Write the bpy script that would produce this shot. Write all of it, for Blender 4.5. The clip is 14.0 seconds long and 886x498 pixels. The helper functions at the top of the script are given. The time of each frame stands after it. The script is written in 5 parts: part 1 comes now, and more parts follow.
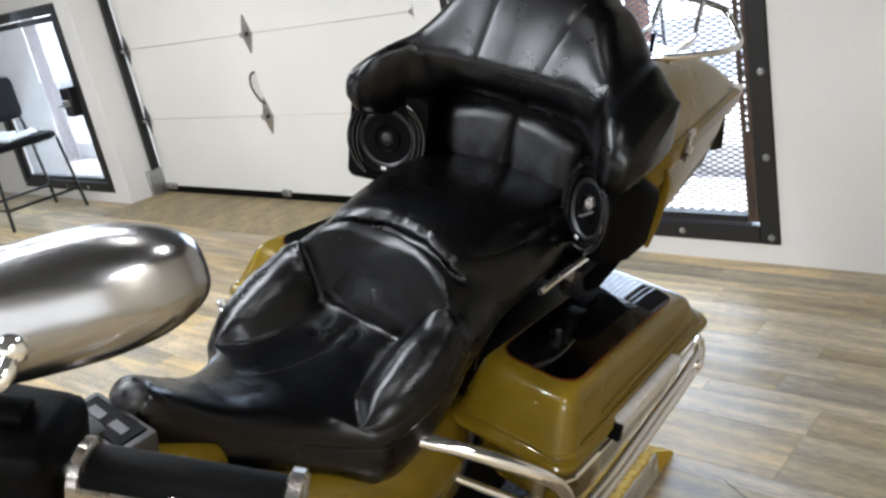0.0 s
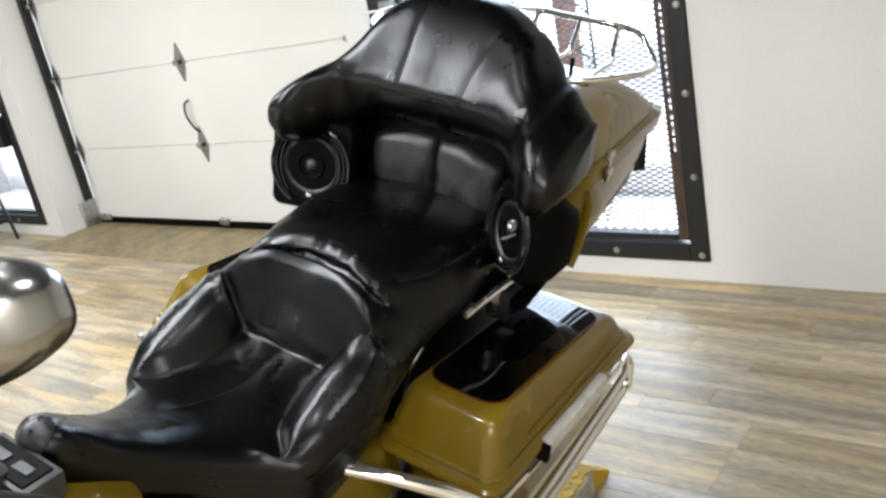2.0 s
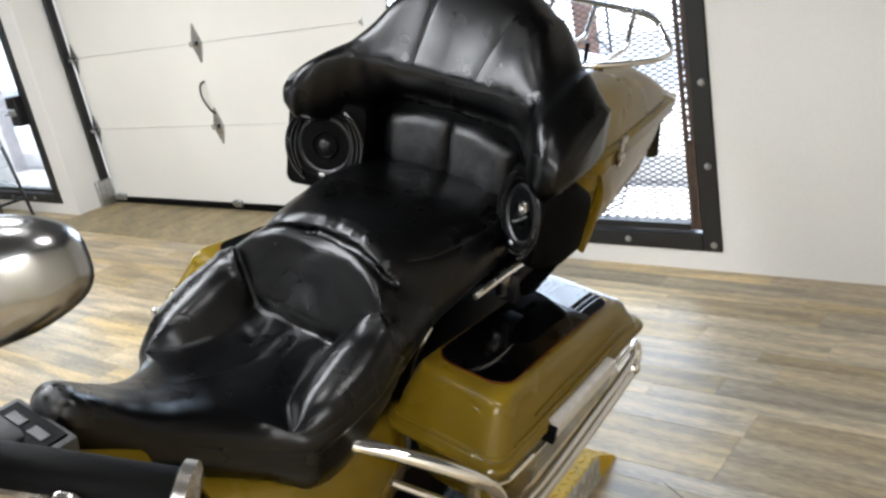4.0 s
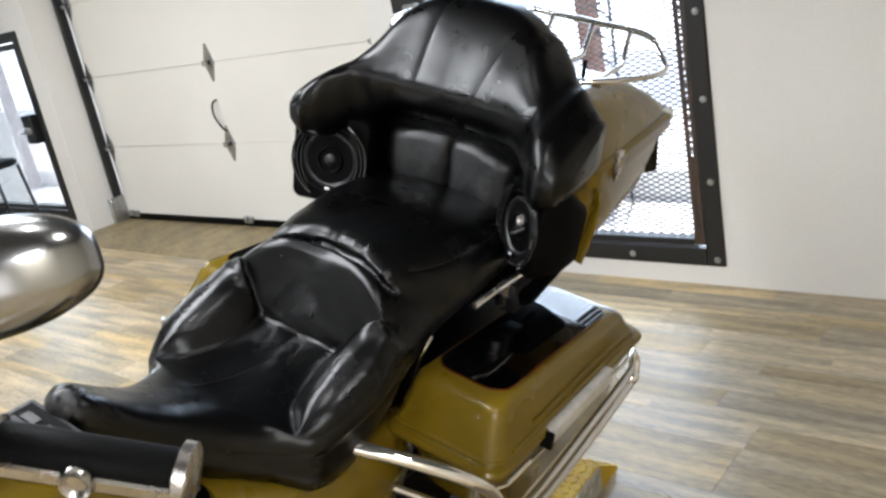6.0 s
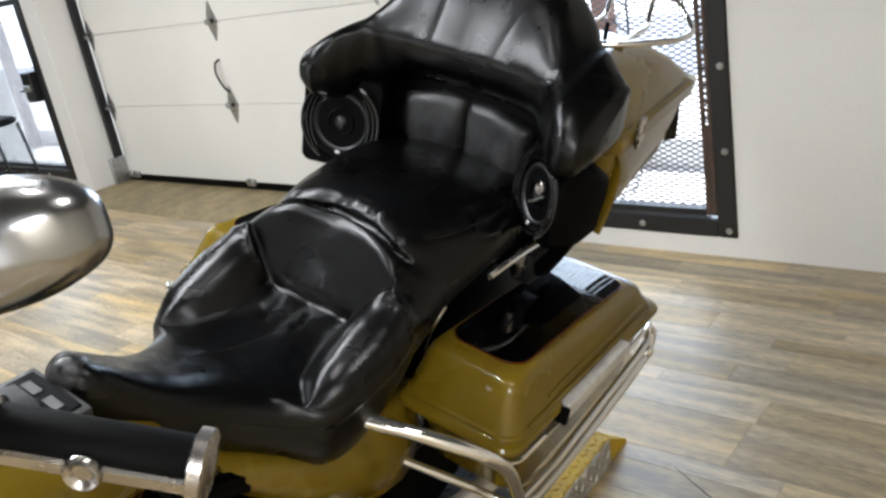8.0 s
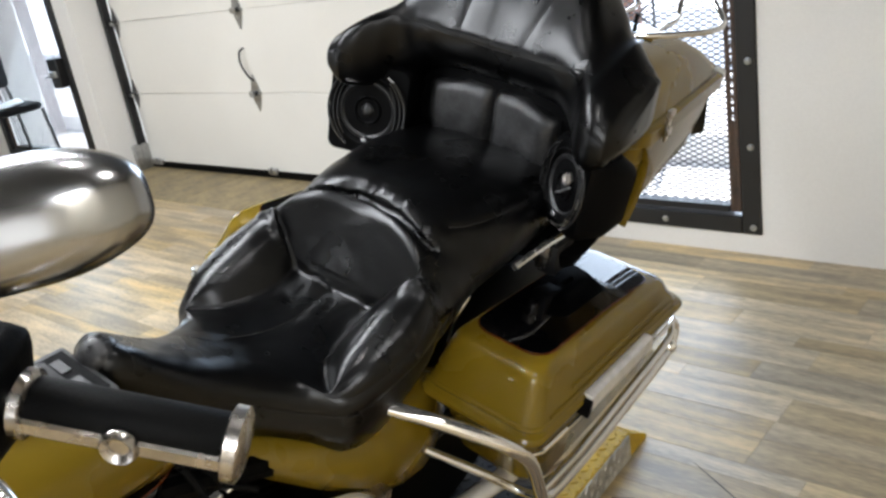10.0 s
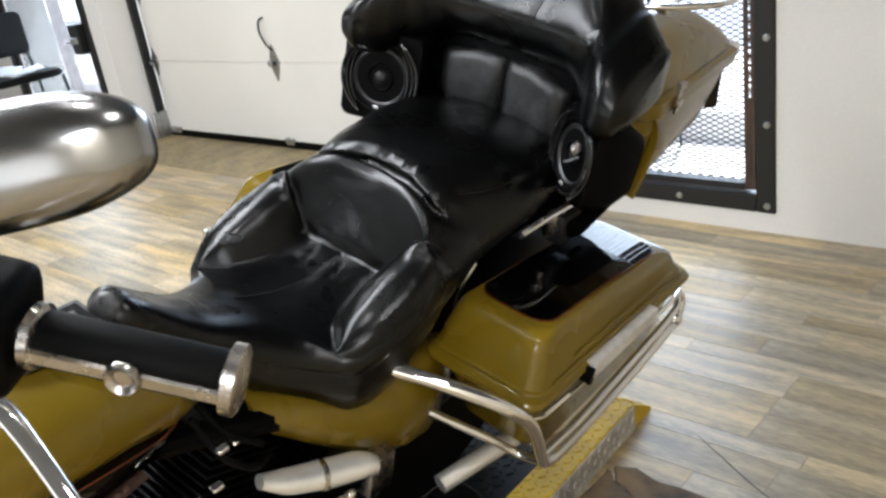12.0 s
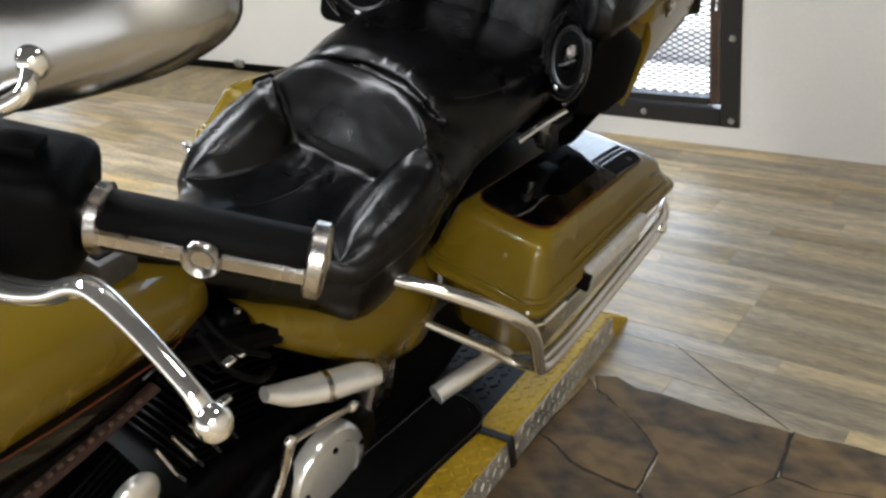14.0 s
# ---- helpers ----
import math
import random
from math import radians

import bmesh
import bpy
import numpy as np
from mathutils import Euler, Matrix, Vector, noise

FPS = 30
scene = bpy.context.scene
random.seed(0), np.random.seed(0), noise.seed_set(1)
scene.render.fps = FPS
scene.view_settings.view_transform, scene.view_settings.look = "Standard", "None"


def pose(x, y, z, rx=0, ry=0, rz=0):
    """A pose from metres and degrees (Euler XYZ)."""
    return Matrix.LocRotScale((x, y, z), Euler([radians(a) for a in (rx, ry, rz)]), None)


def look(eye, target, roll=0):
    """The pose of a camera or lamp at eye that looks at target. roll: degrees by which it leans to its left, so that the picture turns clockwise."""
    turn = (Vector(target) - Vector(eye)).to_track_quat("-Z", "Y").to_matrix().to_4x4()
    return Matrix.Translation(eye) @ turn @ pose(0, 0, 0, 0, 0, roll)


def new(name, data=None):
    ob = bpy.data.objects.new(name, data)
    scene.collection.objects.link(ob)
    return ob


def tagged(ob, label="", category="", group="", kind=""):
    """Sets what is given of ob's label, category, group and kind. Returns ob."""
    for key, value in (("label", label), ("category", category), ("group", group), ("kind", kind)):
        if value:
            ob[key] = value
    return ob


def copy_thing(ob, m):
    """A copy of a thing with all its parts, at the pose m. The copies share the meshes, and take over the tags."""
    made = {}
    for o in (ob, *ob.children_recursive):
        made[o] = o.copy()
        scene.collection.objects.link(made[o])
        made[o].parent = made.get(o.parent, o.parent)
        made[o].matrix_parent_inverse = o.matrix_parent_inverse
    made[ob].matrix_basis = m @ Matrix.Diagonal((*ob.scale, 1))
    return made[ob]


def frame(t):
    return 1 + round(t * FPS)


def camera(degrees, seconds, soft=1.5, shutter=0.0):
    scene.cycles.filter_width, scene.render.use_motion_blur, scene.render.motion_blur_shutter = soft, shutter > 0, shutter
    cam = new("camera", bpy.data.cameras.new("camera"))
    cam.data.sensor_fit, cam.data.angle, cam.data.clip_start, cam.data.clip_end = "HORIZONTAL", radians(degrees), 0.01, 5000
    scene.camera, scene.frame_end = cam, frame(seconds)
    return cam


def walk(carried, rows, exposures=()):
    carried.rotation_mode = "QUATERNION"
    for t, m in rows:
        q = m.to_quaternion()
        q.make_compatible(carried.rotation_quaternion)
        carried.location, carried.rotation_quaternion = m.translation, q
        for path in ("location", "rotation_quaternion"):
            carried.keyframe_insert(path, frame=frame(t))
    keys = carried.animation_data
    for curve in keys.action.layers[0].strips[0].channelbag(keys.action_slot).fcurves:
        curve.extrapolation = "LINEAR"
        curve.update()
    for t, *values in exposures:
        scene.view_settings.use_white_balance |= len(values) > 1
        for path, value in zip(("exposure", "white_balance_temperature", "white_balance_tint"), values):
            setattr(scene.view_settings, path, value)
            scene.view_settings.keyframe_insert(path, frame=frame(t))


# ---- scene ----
import functools

cam = camera(54.44, 14.0, soft=2.7)
# seconds, eye x y z, yaw, pitch, roll
ROWS = [
    (0, 1.3297, -1.1715, 1.4257, 44.121, -19.397, -11.604),
    (0.5, 1.3513, -1.1491, 1.4402, 40.278, -16.964, -11.659),
    (1, 1.3596, -1.1457, 1.4349, 39.252, -16.821, -11.17),
    (1.5, 1.3649, -1.1471, 1.4306, 39.617, -17.613, -12.362),
    (2, 1.361, -1.1449, 1.4176, 40.138, -18.512, -11.701),
    (2.5, 1.3608, -1.1482, 1.4193, 40.608, -18.582, -11.514),
    (3, 1.364, -1.1532, 1.4191, 40.84, -18.709, -11.398),
    (3.5, 1.3643, -1.1528, 1.4104, 41.052, -19.241, -10.862),
    (6, 1.4175, -1.1819, 1.4086, 41.701, -17.837, -11.03),
    (6.5, 1.4165, -1.1762, 1.4124, 41.868, -17.724, -10.621),
    (7, 1.3998, -1.1718, 1.4082, 41.903, -18.076, -10.388),
    (7.5, 1.3811, -1.1626, 1.4037, 41.808, -19.239, -10.199),
    (8, 1.3604, -1.1572, 1.3996, 42.148, -20.081, -10.282),
    (10.5, 1.3489, -1.172, 1.394, 43.755, -20.302, -9.46),
    (11, 1.3564, -1.179, 1.3967, 43.785, -20.271, -9.145),
    (11.5, 1.3673, -1.1802, 1.3959, 43.846, -20.689, -9.154),
    (12, 1.3769, -1.1756, 1.3828, 44.926, -21.73, -8.918),
    (12.5, 1.3652, -1.1867, 1.3778, 47.121, -22.184, -10.02),
    (13, 1.3512, -1.2479, 1.3729, 45.488, -23.267, -7.119),
    (13.5, 1.3243, -1.3108, 1.3593, 43.582, -24.029, -8.477),
    (14, 1.2918, -1.2293, 1.3514, 41.62, -26.978, -8.618),
]
EXPOSURES = [(0.0, 0.82, 6080, 11), (1.0, 1.02, 6200, 10), (3.5, 0.95, 6220, 10), (6.0, 0.81, 6230, 10), (8.0, 0.72, 6230, 10), (10.5, 0.82, 6210, 10), (12.0, 0.84, 6200, 10), (13.0, 0.70, 6150, 10), (14.0, 0.63, 6270, 10)]
walk(cam, [(t, pose(x, y, z, 90 + p, 0, a) @ pose(0, 0, 0, 0, 0, r)) for t, x, y, z, a, p, r in ROWS], EXPOSURES)

WALL_Y = 1.925          # inner face of the street wall
DOOR_Y = 2.232          # inner face of the garage door
DECK = 0.127            # lift deck height
LEAN = 17.65            # the motorcycle leans on its stand
BIKE = pose(0, 0, DECK, 0, 0, 3.57) @ pose(0, 0, 0, 0, LEAN, 0)

# ---- light ----
world = bpy.data.worlds.new("world")
scene.world = world
world.use_nodes = True
wn = world.node_tree.nodes
sky = wn.new("ShaderNodeTexSky")
sky.sky_type, sky.sun_disc, sky.sun_elevation, sky.sun_rotation = "NISHITA", False, radians(50), radians(200)
wn["Background"].inputs["Strength"].default_value = 0.15
world.node_tree.links.new(sky.outputs[0], wn["Background"].inputs[0])
sun = new("sun", bpy.data.lights.new("sun", "SUN"))
sun.data.energy, sun.data.angle, sun.data.color = 5.0, radians(0.6), (1.0, 0.95, 0.88)
sun.matrix_world = look((0, 8, 8), (1.5, 4, 0))


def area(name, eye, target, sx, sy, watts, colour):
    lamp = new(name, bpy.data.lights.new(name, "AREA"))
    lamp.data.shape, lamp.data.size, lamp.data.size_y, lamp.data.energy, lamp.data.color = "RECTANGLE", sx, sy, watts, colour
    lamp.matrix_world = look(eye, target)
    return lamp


area("right_gate_daylight", (-0.62, 2.02, 1.2), (-0.62, 0, 0.7), 1.3, 2.0, 34, (0.64, 0.80, 1.0))
area("left_gate_daylight", (-5.8, 2.05, 0.85), (-5.4, 0, 0.4), 1.4, 1.4, 36, (0.70, 0.87, 1.0))
# Added soft fill in front of the plain south wall; no window there.
area("south_fill", (-0.6, -4.95, 0.95), (-0.6, 0, 0.95), 9.0, 1.3, 38, (0.97, 0.99, 1.0))
# Unseen lamp added to brighten the garage door and street wall.
area("door_fill", (-3.3, 0.45, 2.3), (-3.3, 0.75, 0), 2.8, 0.2, 30, (0.98, 0.99, 1.0))
area("bench_tubes", (-0.45, -1.15, 2.3), (-0.45, -1.15, 0), 0.22, 2.0, 38, (0.98, 0.99, 1.0))
# Two lamps added out of view so the mirror reflects a lit floor.
area("west_floor_fill", (-4.6, -2.8, 2.3), (-4.6, -2.8, 0), 2.4, 0.25, 40, (0.98, 0.99, 1.0))
area("rear_floor_fill", (2.3, -2.6, 2.3), (2.3, -2.6, 0), 0.25, 1.6, 38, (0.98, 0.99, 1.0))
for x, y, size, watts in ((0.55, -0.75, 0.04, 2.5), (1.42, -0.50, 0.26, 4.2)):
    area("ceiling_spot", (x, y, 2.3), (x, y + 0.01, 0), size, size, watts, (1.0, 0.97, 0.93))

# ---- materials ----


def nodes_of(name):
    m = bpy.data.materials.new(name)
    m.use_nodes = True
    return m, m.node_tree.nodes, m.node_tree.links, m.node_tree.nodes["Principled BSDF"]


def material(name, colour, rough=0.5, metal=0.0, vary=0.15, scale=6.0, grain=60.0, bump=0.1, depth=0.002, coat=0.0,
             stretch=(1, 1, 1), rough_vary=0.1, spec=0.5, per_piece=0.0, second=None, coords="Object", crease=0.0, ramp_at=(0.33, 0.67), islands=False):
    """A surface with two scales of colour variation, uneven gloss and fine relief."""
    m, n, l, b = nodes_of(name)
    tc, mp = n.new("ShaderNodeTexCoord"), n.new("ShaderNodeMapping")
    mp.inputs["Scale"].default_value = stretch
    l.new(tc.outputs[coords], mp.inputs[0])
    big, fine = n.new("ShaderNodeTexNoise"), n.new("ShaderNodeTexNoise")
    for t, s, d in ((big, scale, 4), (fine, grain, 5)):
        t.inputs["Scale"].default_value, t.inputs["Detail"].default_value = s, d
        l.new(mp.outputs[0], t.inputs["Vector"])
    mix = n.new("ShaderNodeMath")
    mix.operation = "MULTIPLY_ADD"
    mix.inputs[1].default_value = 0.6
    l.new(big.outputs[0], mix.inputs[0])
    fm = n.new("ShaderNodeMath")
    fm.operation = "MULTIPLY"
    fm.inputs[1].default_value = 0.4
    l.new(fine.outputs[0], fm.inputs[0])
    l.new(fm.outputs[0], mix.inputs[2])
    ramp = n.new("ShaderNodeValToRGB")
    c = Vector(colour)
    lo = c * (1 - vary) if second is None else Vector(second)
    hi = c * (1 + vary) if second is None else c
    ramp.color_ramp.elements[0].position, ramp.color_ramp.elements[1].position = ramp_at
    ramp.color_ramp.elements[0].color, ramp.color_ramp.elements[1].color = (*lo, 1), (*hi, 1)
    l.new(mix.outputs[0], ramp.inputs[0])
    out = ramp.outputs[0]
    if per_piece:
        info, hsv, mr = n.new("ShaderNodeObjectInfo"), n.new("ShaderNodeHueSaturation"), n.new("ShaderNodeMapRange")
        mr.inputs["To Min"].default_value, mr.inputs["To Max"].default_value = 1 - per_piece, 1 + per_piece
        chance = info.outputs["Random"]
        if islands:
            chance = n.new("ShaderNodeNewGeometry").outputs["Random Per Island"]
        l.new(chance, mr.inputs["Value"])
        if per_piece > 0.25:            # pieces also differ in greyness
            mul, fr, sat = n.new("ShaderNodeMath"), n.new("ShaderNodeMath"), n.new("ShaderNodeMapRange")
            mul.operation, fr.operation = "MULTIPLY", "FRACT"
            mul.inputs[1].default_value = 13.0
            l.new(chance, mul.inputs[0])
            l.new(mul.outputs[0], fr.inputs[0])
            sat.inputs["To Min"].default_value, sat.inputs["To Max"].default_value = 0.78, 1.16
            l.new(fr.outputs[0], sat.inputs["Value"])
            l.new(sat.outputs[0], hsv.inputs["Saturation"])
        l.new(mr.outputs[0], hsv.inputs["Value"])
        l.new(out, hsv.inputs["Color"])
        out = hsv.outputs[0]
    l.new(out, b.inputs["Base Color"])
    rr = n.new("ShaderNodeMapRange")
    rr.inputs["To Min"].default_value, rr.inputs["To Max"].default_value = max(rough - rough_vary, 0.02), min(rough + rough_vary, 1)
    l.new(big.outputs[0], rr.inputs["Value"])
    l.new(rr.outputs[0], b.inputs["Roughness"])
    b.inputs["Metallic"].default_value, b.inputs["Coat Weight"].default_value = metal, coat
    b.inputs["Coat Roughness"].default_value = 0.04
    b.inputs["Specular IOR Level"].default_value = spec
    if bump:
        bp = n.new("ShaderNodeBump")
        bp.inputs["Strength"].default_value, bp.inputs["Distance"].default_value = bump, depth
        l.new(fine.outputs[0], bp.inputs["Height"])
        l.new(bp.outputs[0], b.inputs["Normal"])
        if crease:                      # soft folds and creases under the grain
            fold, cb = n.new("ShaderNodeTexNoise"), n.new("ShaderNodeBump")
            fold.noise_type = "RIDGED_MULTIFRACTAL"
            fold.inputs["Scale"].default_value, fold.inputs["Detail"].default_value, fold.inputs["Distortion"].default_value = 9.0, 3.0, 0.6
            l.new(mp.outputs[0], fold.inputs["Vector"])
            cb.inputs["Strength"].default_value, cb.inputs["Distance"].default_value = crease, 0.004
            l.new(fold.outputs[0], cb.inputs["Height"])
            l.new(cb.outputs[0], bp.inputs["Normal"])
    return m


WHITE_WALL = material("white_wall_paint", (0.80, 0.79, 0.77), 0.6, vary=0.04, scale=1.2, grain=90, bump=0.15)
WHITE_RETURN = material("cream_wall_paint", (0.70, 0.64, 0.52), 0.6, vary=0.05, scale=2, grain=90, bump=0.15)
DOOR_PAINT = material("cream_door_paint", (0.80, 0.785, 0.74), 0.45, vary=0.04, scale=1.5, grain=200, bump=0.12)
CEILING = material("dark_unseen_ceiling", (0.06, 0.06, 0.06), 0.8, vary=0.05)
BLACK_STEEL = material("black_painted_steel", (0.006, 0.006, 0.0065), 0.48, vary=0.3, scale=9, grain=120, bump=0.15)
RUST_STEEL = material("rusty_steel", (0.10, 0.058, 0.036), 0.6, vary=0.4, scale=14, grain=90, second=(0.030, 0.024, 0.021))
DULL_GREY = material("dull_grey_metal", (0.08, 0.08, 0.08), 0.5, metal=0.6, vary=0.2, scale=30)
GALV = material("galvanised_steel", (0.42, 0.42, 0.41), 0.38, metal=0.9, vary=0.2, scale=30)
LEATHER = material("black_leather", (0.0006, 0.0006, 0.0007), 0.28, vary=0.25, scale=16, grain=170, bump=0.22, depth=0.0014, rough_vary=0.03, spec=0.35, crease=0.03)
WORN_LEATHER = material("black_worn_leather", (0.024, 0.024, 0.025), 0.42, second=(0.0015, 0.0015, 0.0016), ramp_at=(0.42, 0.66), scale=26, grain=120, bump=0.3, depth=0.002, rough_vary=0.12, crease=0.45)
# Scuffed leather whose lighter grey also stands in for the nose's bright highlight.
SCUFF_HIGHLIGHT = material("scuffed_highlight_leather", (0.030, 0.030, 0.031), 0.30, vary=0.7, scale=40, grain=160, bump=0.5, depth=0.002, rough_vary=0.12, crease=0.5)
STITCH = material("black_stitching", (0.001, 0.001, 0.001), 0.7, vary=0.2)
GOLD = material("ochre_metallic_paint", (0.146, 0.095, 0.006), 0.27, metal=0.0, vary=0.06, scale=3, grain=900, bump=0.02, coat=0.4, spec=0.2)
BLACK_PAINT = material("black_gloss_paint", (0.0012, 0.0012, 0.0014), 0.03, vary=0.1, bump=0.0, spec=0.45, rough_vary=0.01)
PINSTRIPE = material("red_pinstripe", (0.10, 0.022, 0.006), 0.25, vary=0.1, bump=0.0)
CHROME = material("chrome", (0.84, 0.82, 0.79), 0.07, metal=0.92, vary=0.03, scale=12, grain=60, bump=0.0, rough_vary=0.04)
MIRROR_SHELL = material("chrome_mirror_shell", (0.36, 0.355, 0.35), 0.23, metal=1.0, vary=0.05, scale=20, grain=120, bump=0.0, rough_vary=0.04)
CHROME_WORN = material("worn_chrome", (0.46, 0.43, 0.40), 0.27, metal=1.0, vary=0.12, scale=40, grain=200, bump=0.08, depth=0.0006, rough_vary=0.1)
RUBBER = material("black_rubber", (0.002, 0.002, 0.002), 0.6, spec=0.08, vary=0.2, grain=300, bump=0.2)
BLACK_PLASTIC = material("black_plastic", (0.0012, 0.0012, 0.0014), 0.55, spec=0.07, vary=0.15, grain=400, bump=0.2)
DARK_ENGINE = material("black_engine_paint", (0.0010, 0.0010, 0.0010), 0.4, spec=0.06, vary=0.3, scale=25, grain=200)
CONE = material("speaker_cone", (0.010, 0.010, 0.0105), 0.42, vary=0.2, grain=200)
GUARD = material("smoked_chrome", (0.04, 0.04, 0.04), 0.25, metal=0.7, vary=0.1)
# Chrome with part white base colour in place of the bright reflections it lacks.
WHITENED_CHROME = material("whitened_chrome", (0.86, 0.84, 0.80), 0.20, metal=0.65, vary=0.06, scale=20, bump=0.0)
LATCH = material("dull_chrome_latch", (0.74, 0.73, 0.70), 0.35, metal=0.15, vary=0.1)
LATCH_BAR = material("brushed_latch_bar", (0.68, 0.66, 0.63), 0.34, metal=0.3, vary=0.12, scale=30, bump=0.0)
BADGE = material("silver_badge", (0.5, 0.5, 0.5), 0.3, metal=0.7, vary=0.05, bump=0.0)
WOOD_RAW = material("raw_pine", (0.55, 0.38, 0.16), 0.55, vary=0.25, scale=6, grain=40, stretch=(1, 8, 8))
PAPER = material("white_paper", (0.75, 0.77, 0.8), 0.7, vary=0.08)
YELLOW_PLATE = material("yellow_tread_plate", (0.53, 0.335, 0.014), 0.58, spec=0.3, vary=0.25, scale=10, grain=80, bump=0.15)
BLACK_PLATE = material("black_tread_plate", (0.003, 0.003, 0.003), 0.5, spec=0.10, vary=0.3, scale=10, grain=80, bump=0.15)
STEEL_PLATE = material("bare_tread_plate", (0.50, 0.48, 0.43), 0.36, metal=0.6, vary=0.3, scale=14, grain=90, bump=0.15)
PLANK_LOOK = dict(rough=0.40, ramp_at=(0.41, 0.60), scale=2.6, grain=26, bump=0.12, depth=0.001, stretch=(1.0, 8, 8), per_piece=0.27, second=(0.285, 0.225, 0.140), rough_vary=0.12)
PLANK = material("oak_floor_plank", (0.60, 0.460, 0.255), **PLANK_LOOK)
PLANK_FAR = material("oak_floor_planks_beyond", (0.60, 0.460, 0.255), islands=True, **PLANK_LOOK)
STONE = material("brown_flagstone", (0.225, 0.145, 0.068), 0.72, spec=0.3, vary=0.4, ramp_at=(0.38, 0.60), scale=4, grain=14, bump=0.6, depth=0.004, per_piece=0.12, second=(0.055, 0.045, 0.034), rough_vary=0.12, stretch=(1.0, 1.7, 1.7))
SLAB = material("tan_threshold_slab", (0.36, 0.28, 0.145), 0.5, vary=0.3, scale=7, grain=34, bump=0.35, depth=0.003, per_piece=0.14, ramp_at=(0.38, 0.60), second=(0.19, 0.150, 0.085))
SUBFLOOR = material("dark_floor_joint", (0.028, 0.022, 0.017), 0.8, vary=0.2)
CONCRETE = material("pale_outdoor_concrete", (0.84, 0.85, 0.86), 0.8, vary=0.12, scale=1.5, grain=30, bump=0.3)
BRICK_POST = material("red_brown_post", (0.20, 0.085, 0.05), 0.7, vary=0.25, scale=12, grain=60)
PALE_POST = material("pale_grey_post", (0.50, 0.47, 0.48), 0.8, vary=0.2, scale=14, grain=60)
# Emission stands in for overexposed daylight beyond the yard.
GLOW_BACKDROP, dn, dl, db = nodes_of("glowing_backdrop")
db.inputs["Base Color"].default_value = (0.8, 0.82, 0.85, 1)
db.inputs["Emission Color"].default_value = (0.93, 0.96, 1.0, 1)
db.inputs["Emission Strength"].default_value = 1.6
FABRIC = material("black_chair_fabric", (0.003, 0.003, 0.0035), 0.85, spec=0.2, vary=0.2, grain=400, bump=0.3)

# ---- mesh helpers ----


def part(name, bm, mat, parent=None, label="", smooth=True, angle=40):
    """Links a bmesh as one mesh object, under parent if one is given."""
    bmesh.ops.recalc_face_normals(bm, faces=bm.faces)
    me = bpy.data.meshes.new(name)
    if smooth:
        for f in bm.faces:
            f.smooth = True
        lim = radians(angle)
        for e in bm.edges:
            if len(e.link_faces) == 2 and e.calc_face_angle(0) > lim:
                e.smooth = False
    bm.to_mesh(me)
    bm.free()
    for m in mat if isinstance(mat, (list, tuple)) else [mat]:
        me.materials.append(m)
    ob = new(name, me)
    if parent is not None:
        ob.parent = parent
    if label:
        tagged(ob, label)
    return ob


def empty(name, m=None):
    ob = new(name)
    ob.empty_display_size = 0.1
    if m is not None:
        ob.matrix_basis = m
    return ob


def box(bm, lo, hi, bevel=0.0, seg=2, m=None):
    """Adds a box with rounded edges."""
    lo, hi = Vector(lo), Vector(hi)
    made = bmesh.ops.create_cube(bm, size=1.0, matrix=Matrix.Translation((lo + hi) / 2) @ Matrix.Diagonal((*(hi - lo), 1)))["verts"]
    if bevel:
        made = bmesh.ops.bevel(bm, geom=list({e for v in made for e in v.link_edges}), offset=bevel, segments=seg, affect="EDGES", profile=0.6)["verts"]
    if m is not None:
        bmesh.ops.transform(bm, matrix=m, verts=list({v for v in made}))
    return bm


def boxed(lo, hi, bevel=0.0, seg=2, m=None):
    return box(bmesh.new(), lo, hi, bevel, seg, m)


def rings(bm, loops, caps=True, close=False):
    """Skins a list of closed loops of equal length."""
    vs = [[bm.verts.new(p) for p in loop] for loop in loops]
    n = len(vs[0])
    pairs = list(zip(vs, vs[1:])) + ([(vs[-1], vs[0])] if close else [])
    for a, b in pairs:
        for i in range(n):
            bm.faces.new((a[i], a[(i + 1) % n], b[(i + 1) % n], b[i]))
    if caps and not close:
        bm.faces.new(vs[0][::-1])
        bm.faces.new(vs[-1])
    return bm


def smooth_path(points, steps=6, closed=False):
    """A Catmull-Rom curve through the points."""
    pts = [Vector(p) for p in points]
    if len(pts) < 3:
        return pts
    ext = [pts[-1], *pts, pts[0], pts[1]] if closed else [2 * pts[0] - pts[1], *pts, 2 * pts[-1] - pts[-2]]
    out = []
    for i in range(len(ext) - 3):
        a, b, c, d = ext[i:i + 4]
        for k in range(steps):
            t = k / steps
            out.append(0.5 * (2 * b + (c - a) * t + (2 * a - 5 * b + 4 * c - d) * t * t + (3 * b - a - 3 * c + d) * t ** 3))
    if not closed:
        out.append(pts[-1])
    return out


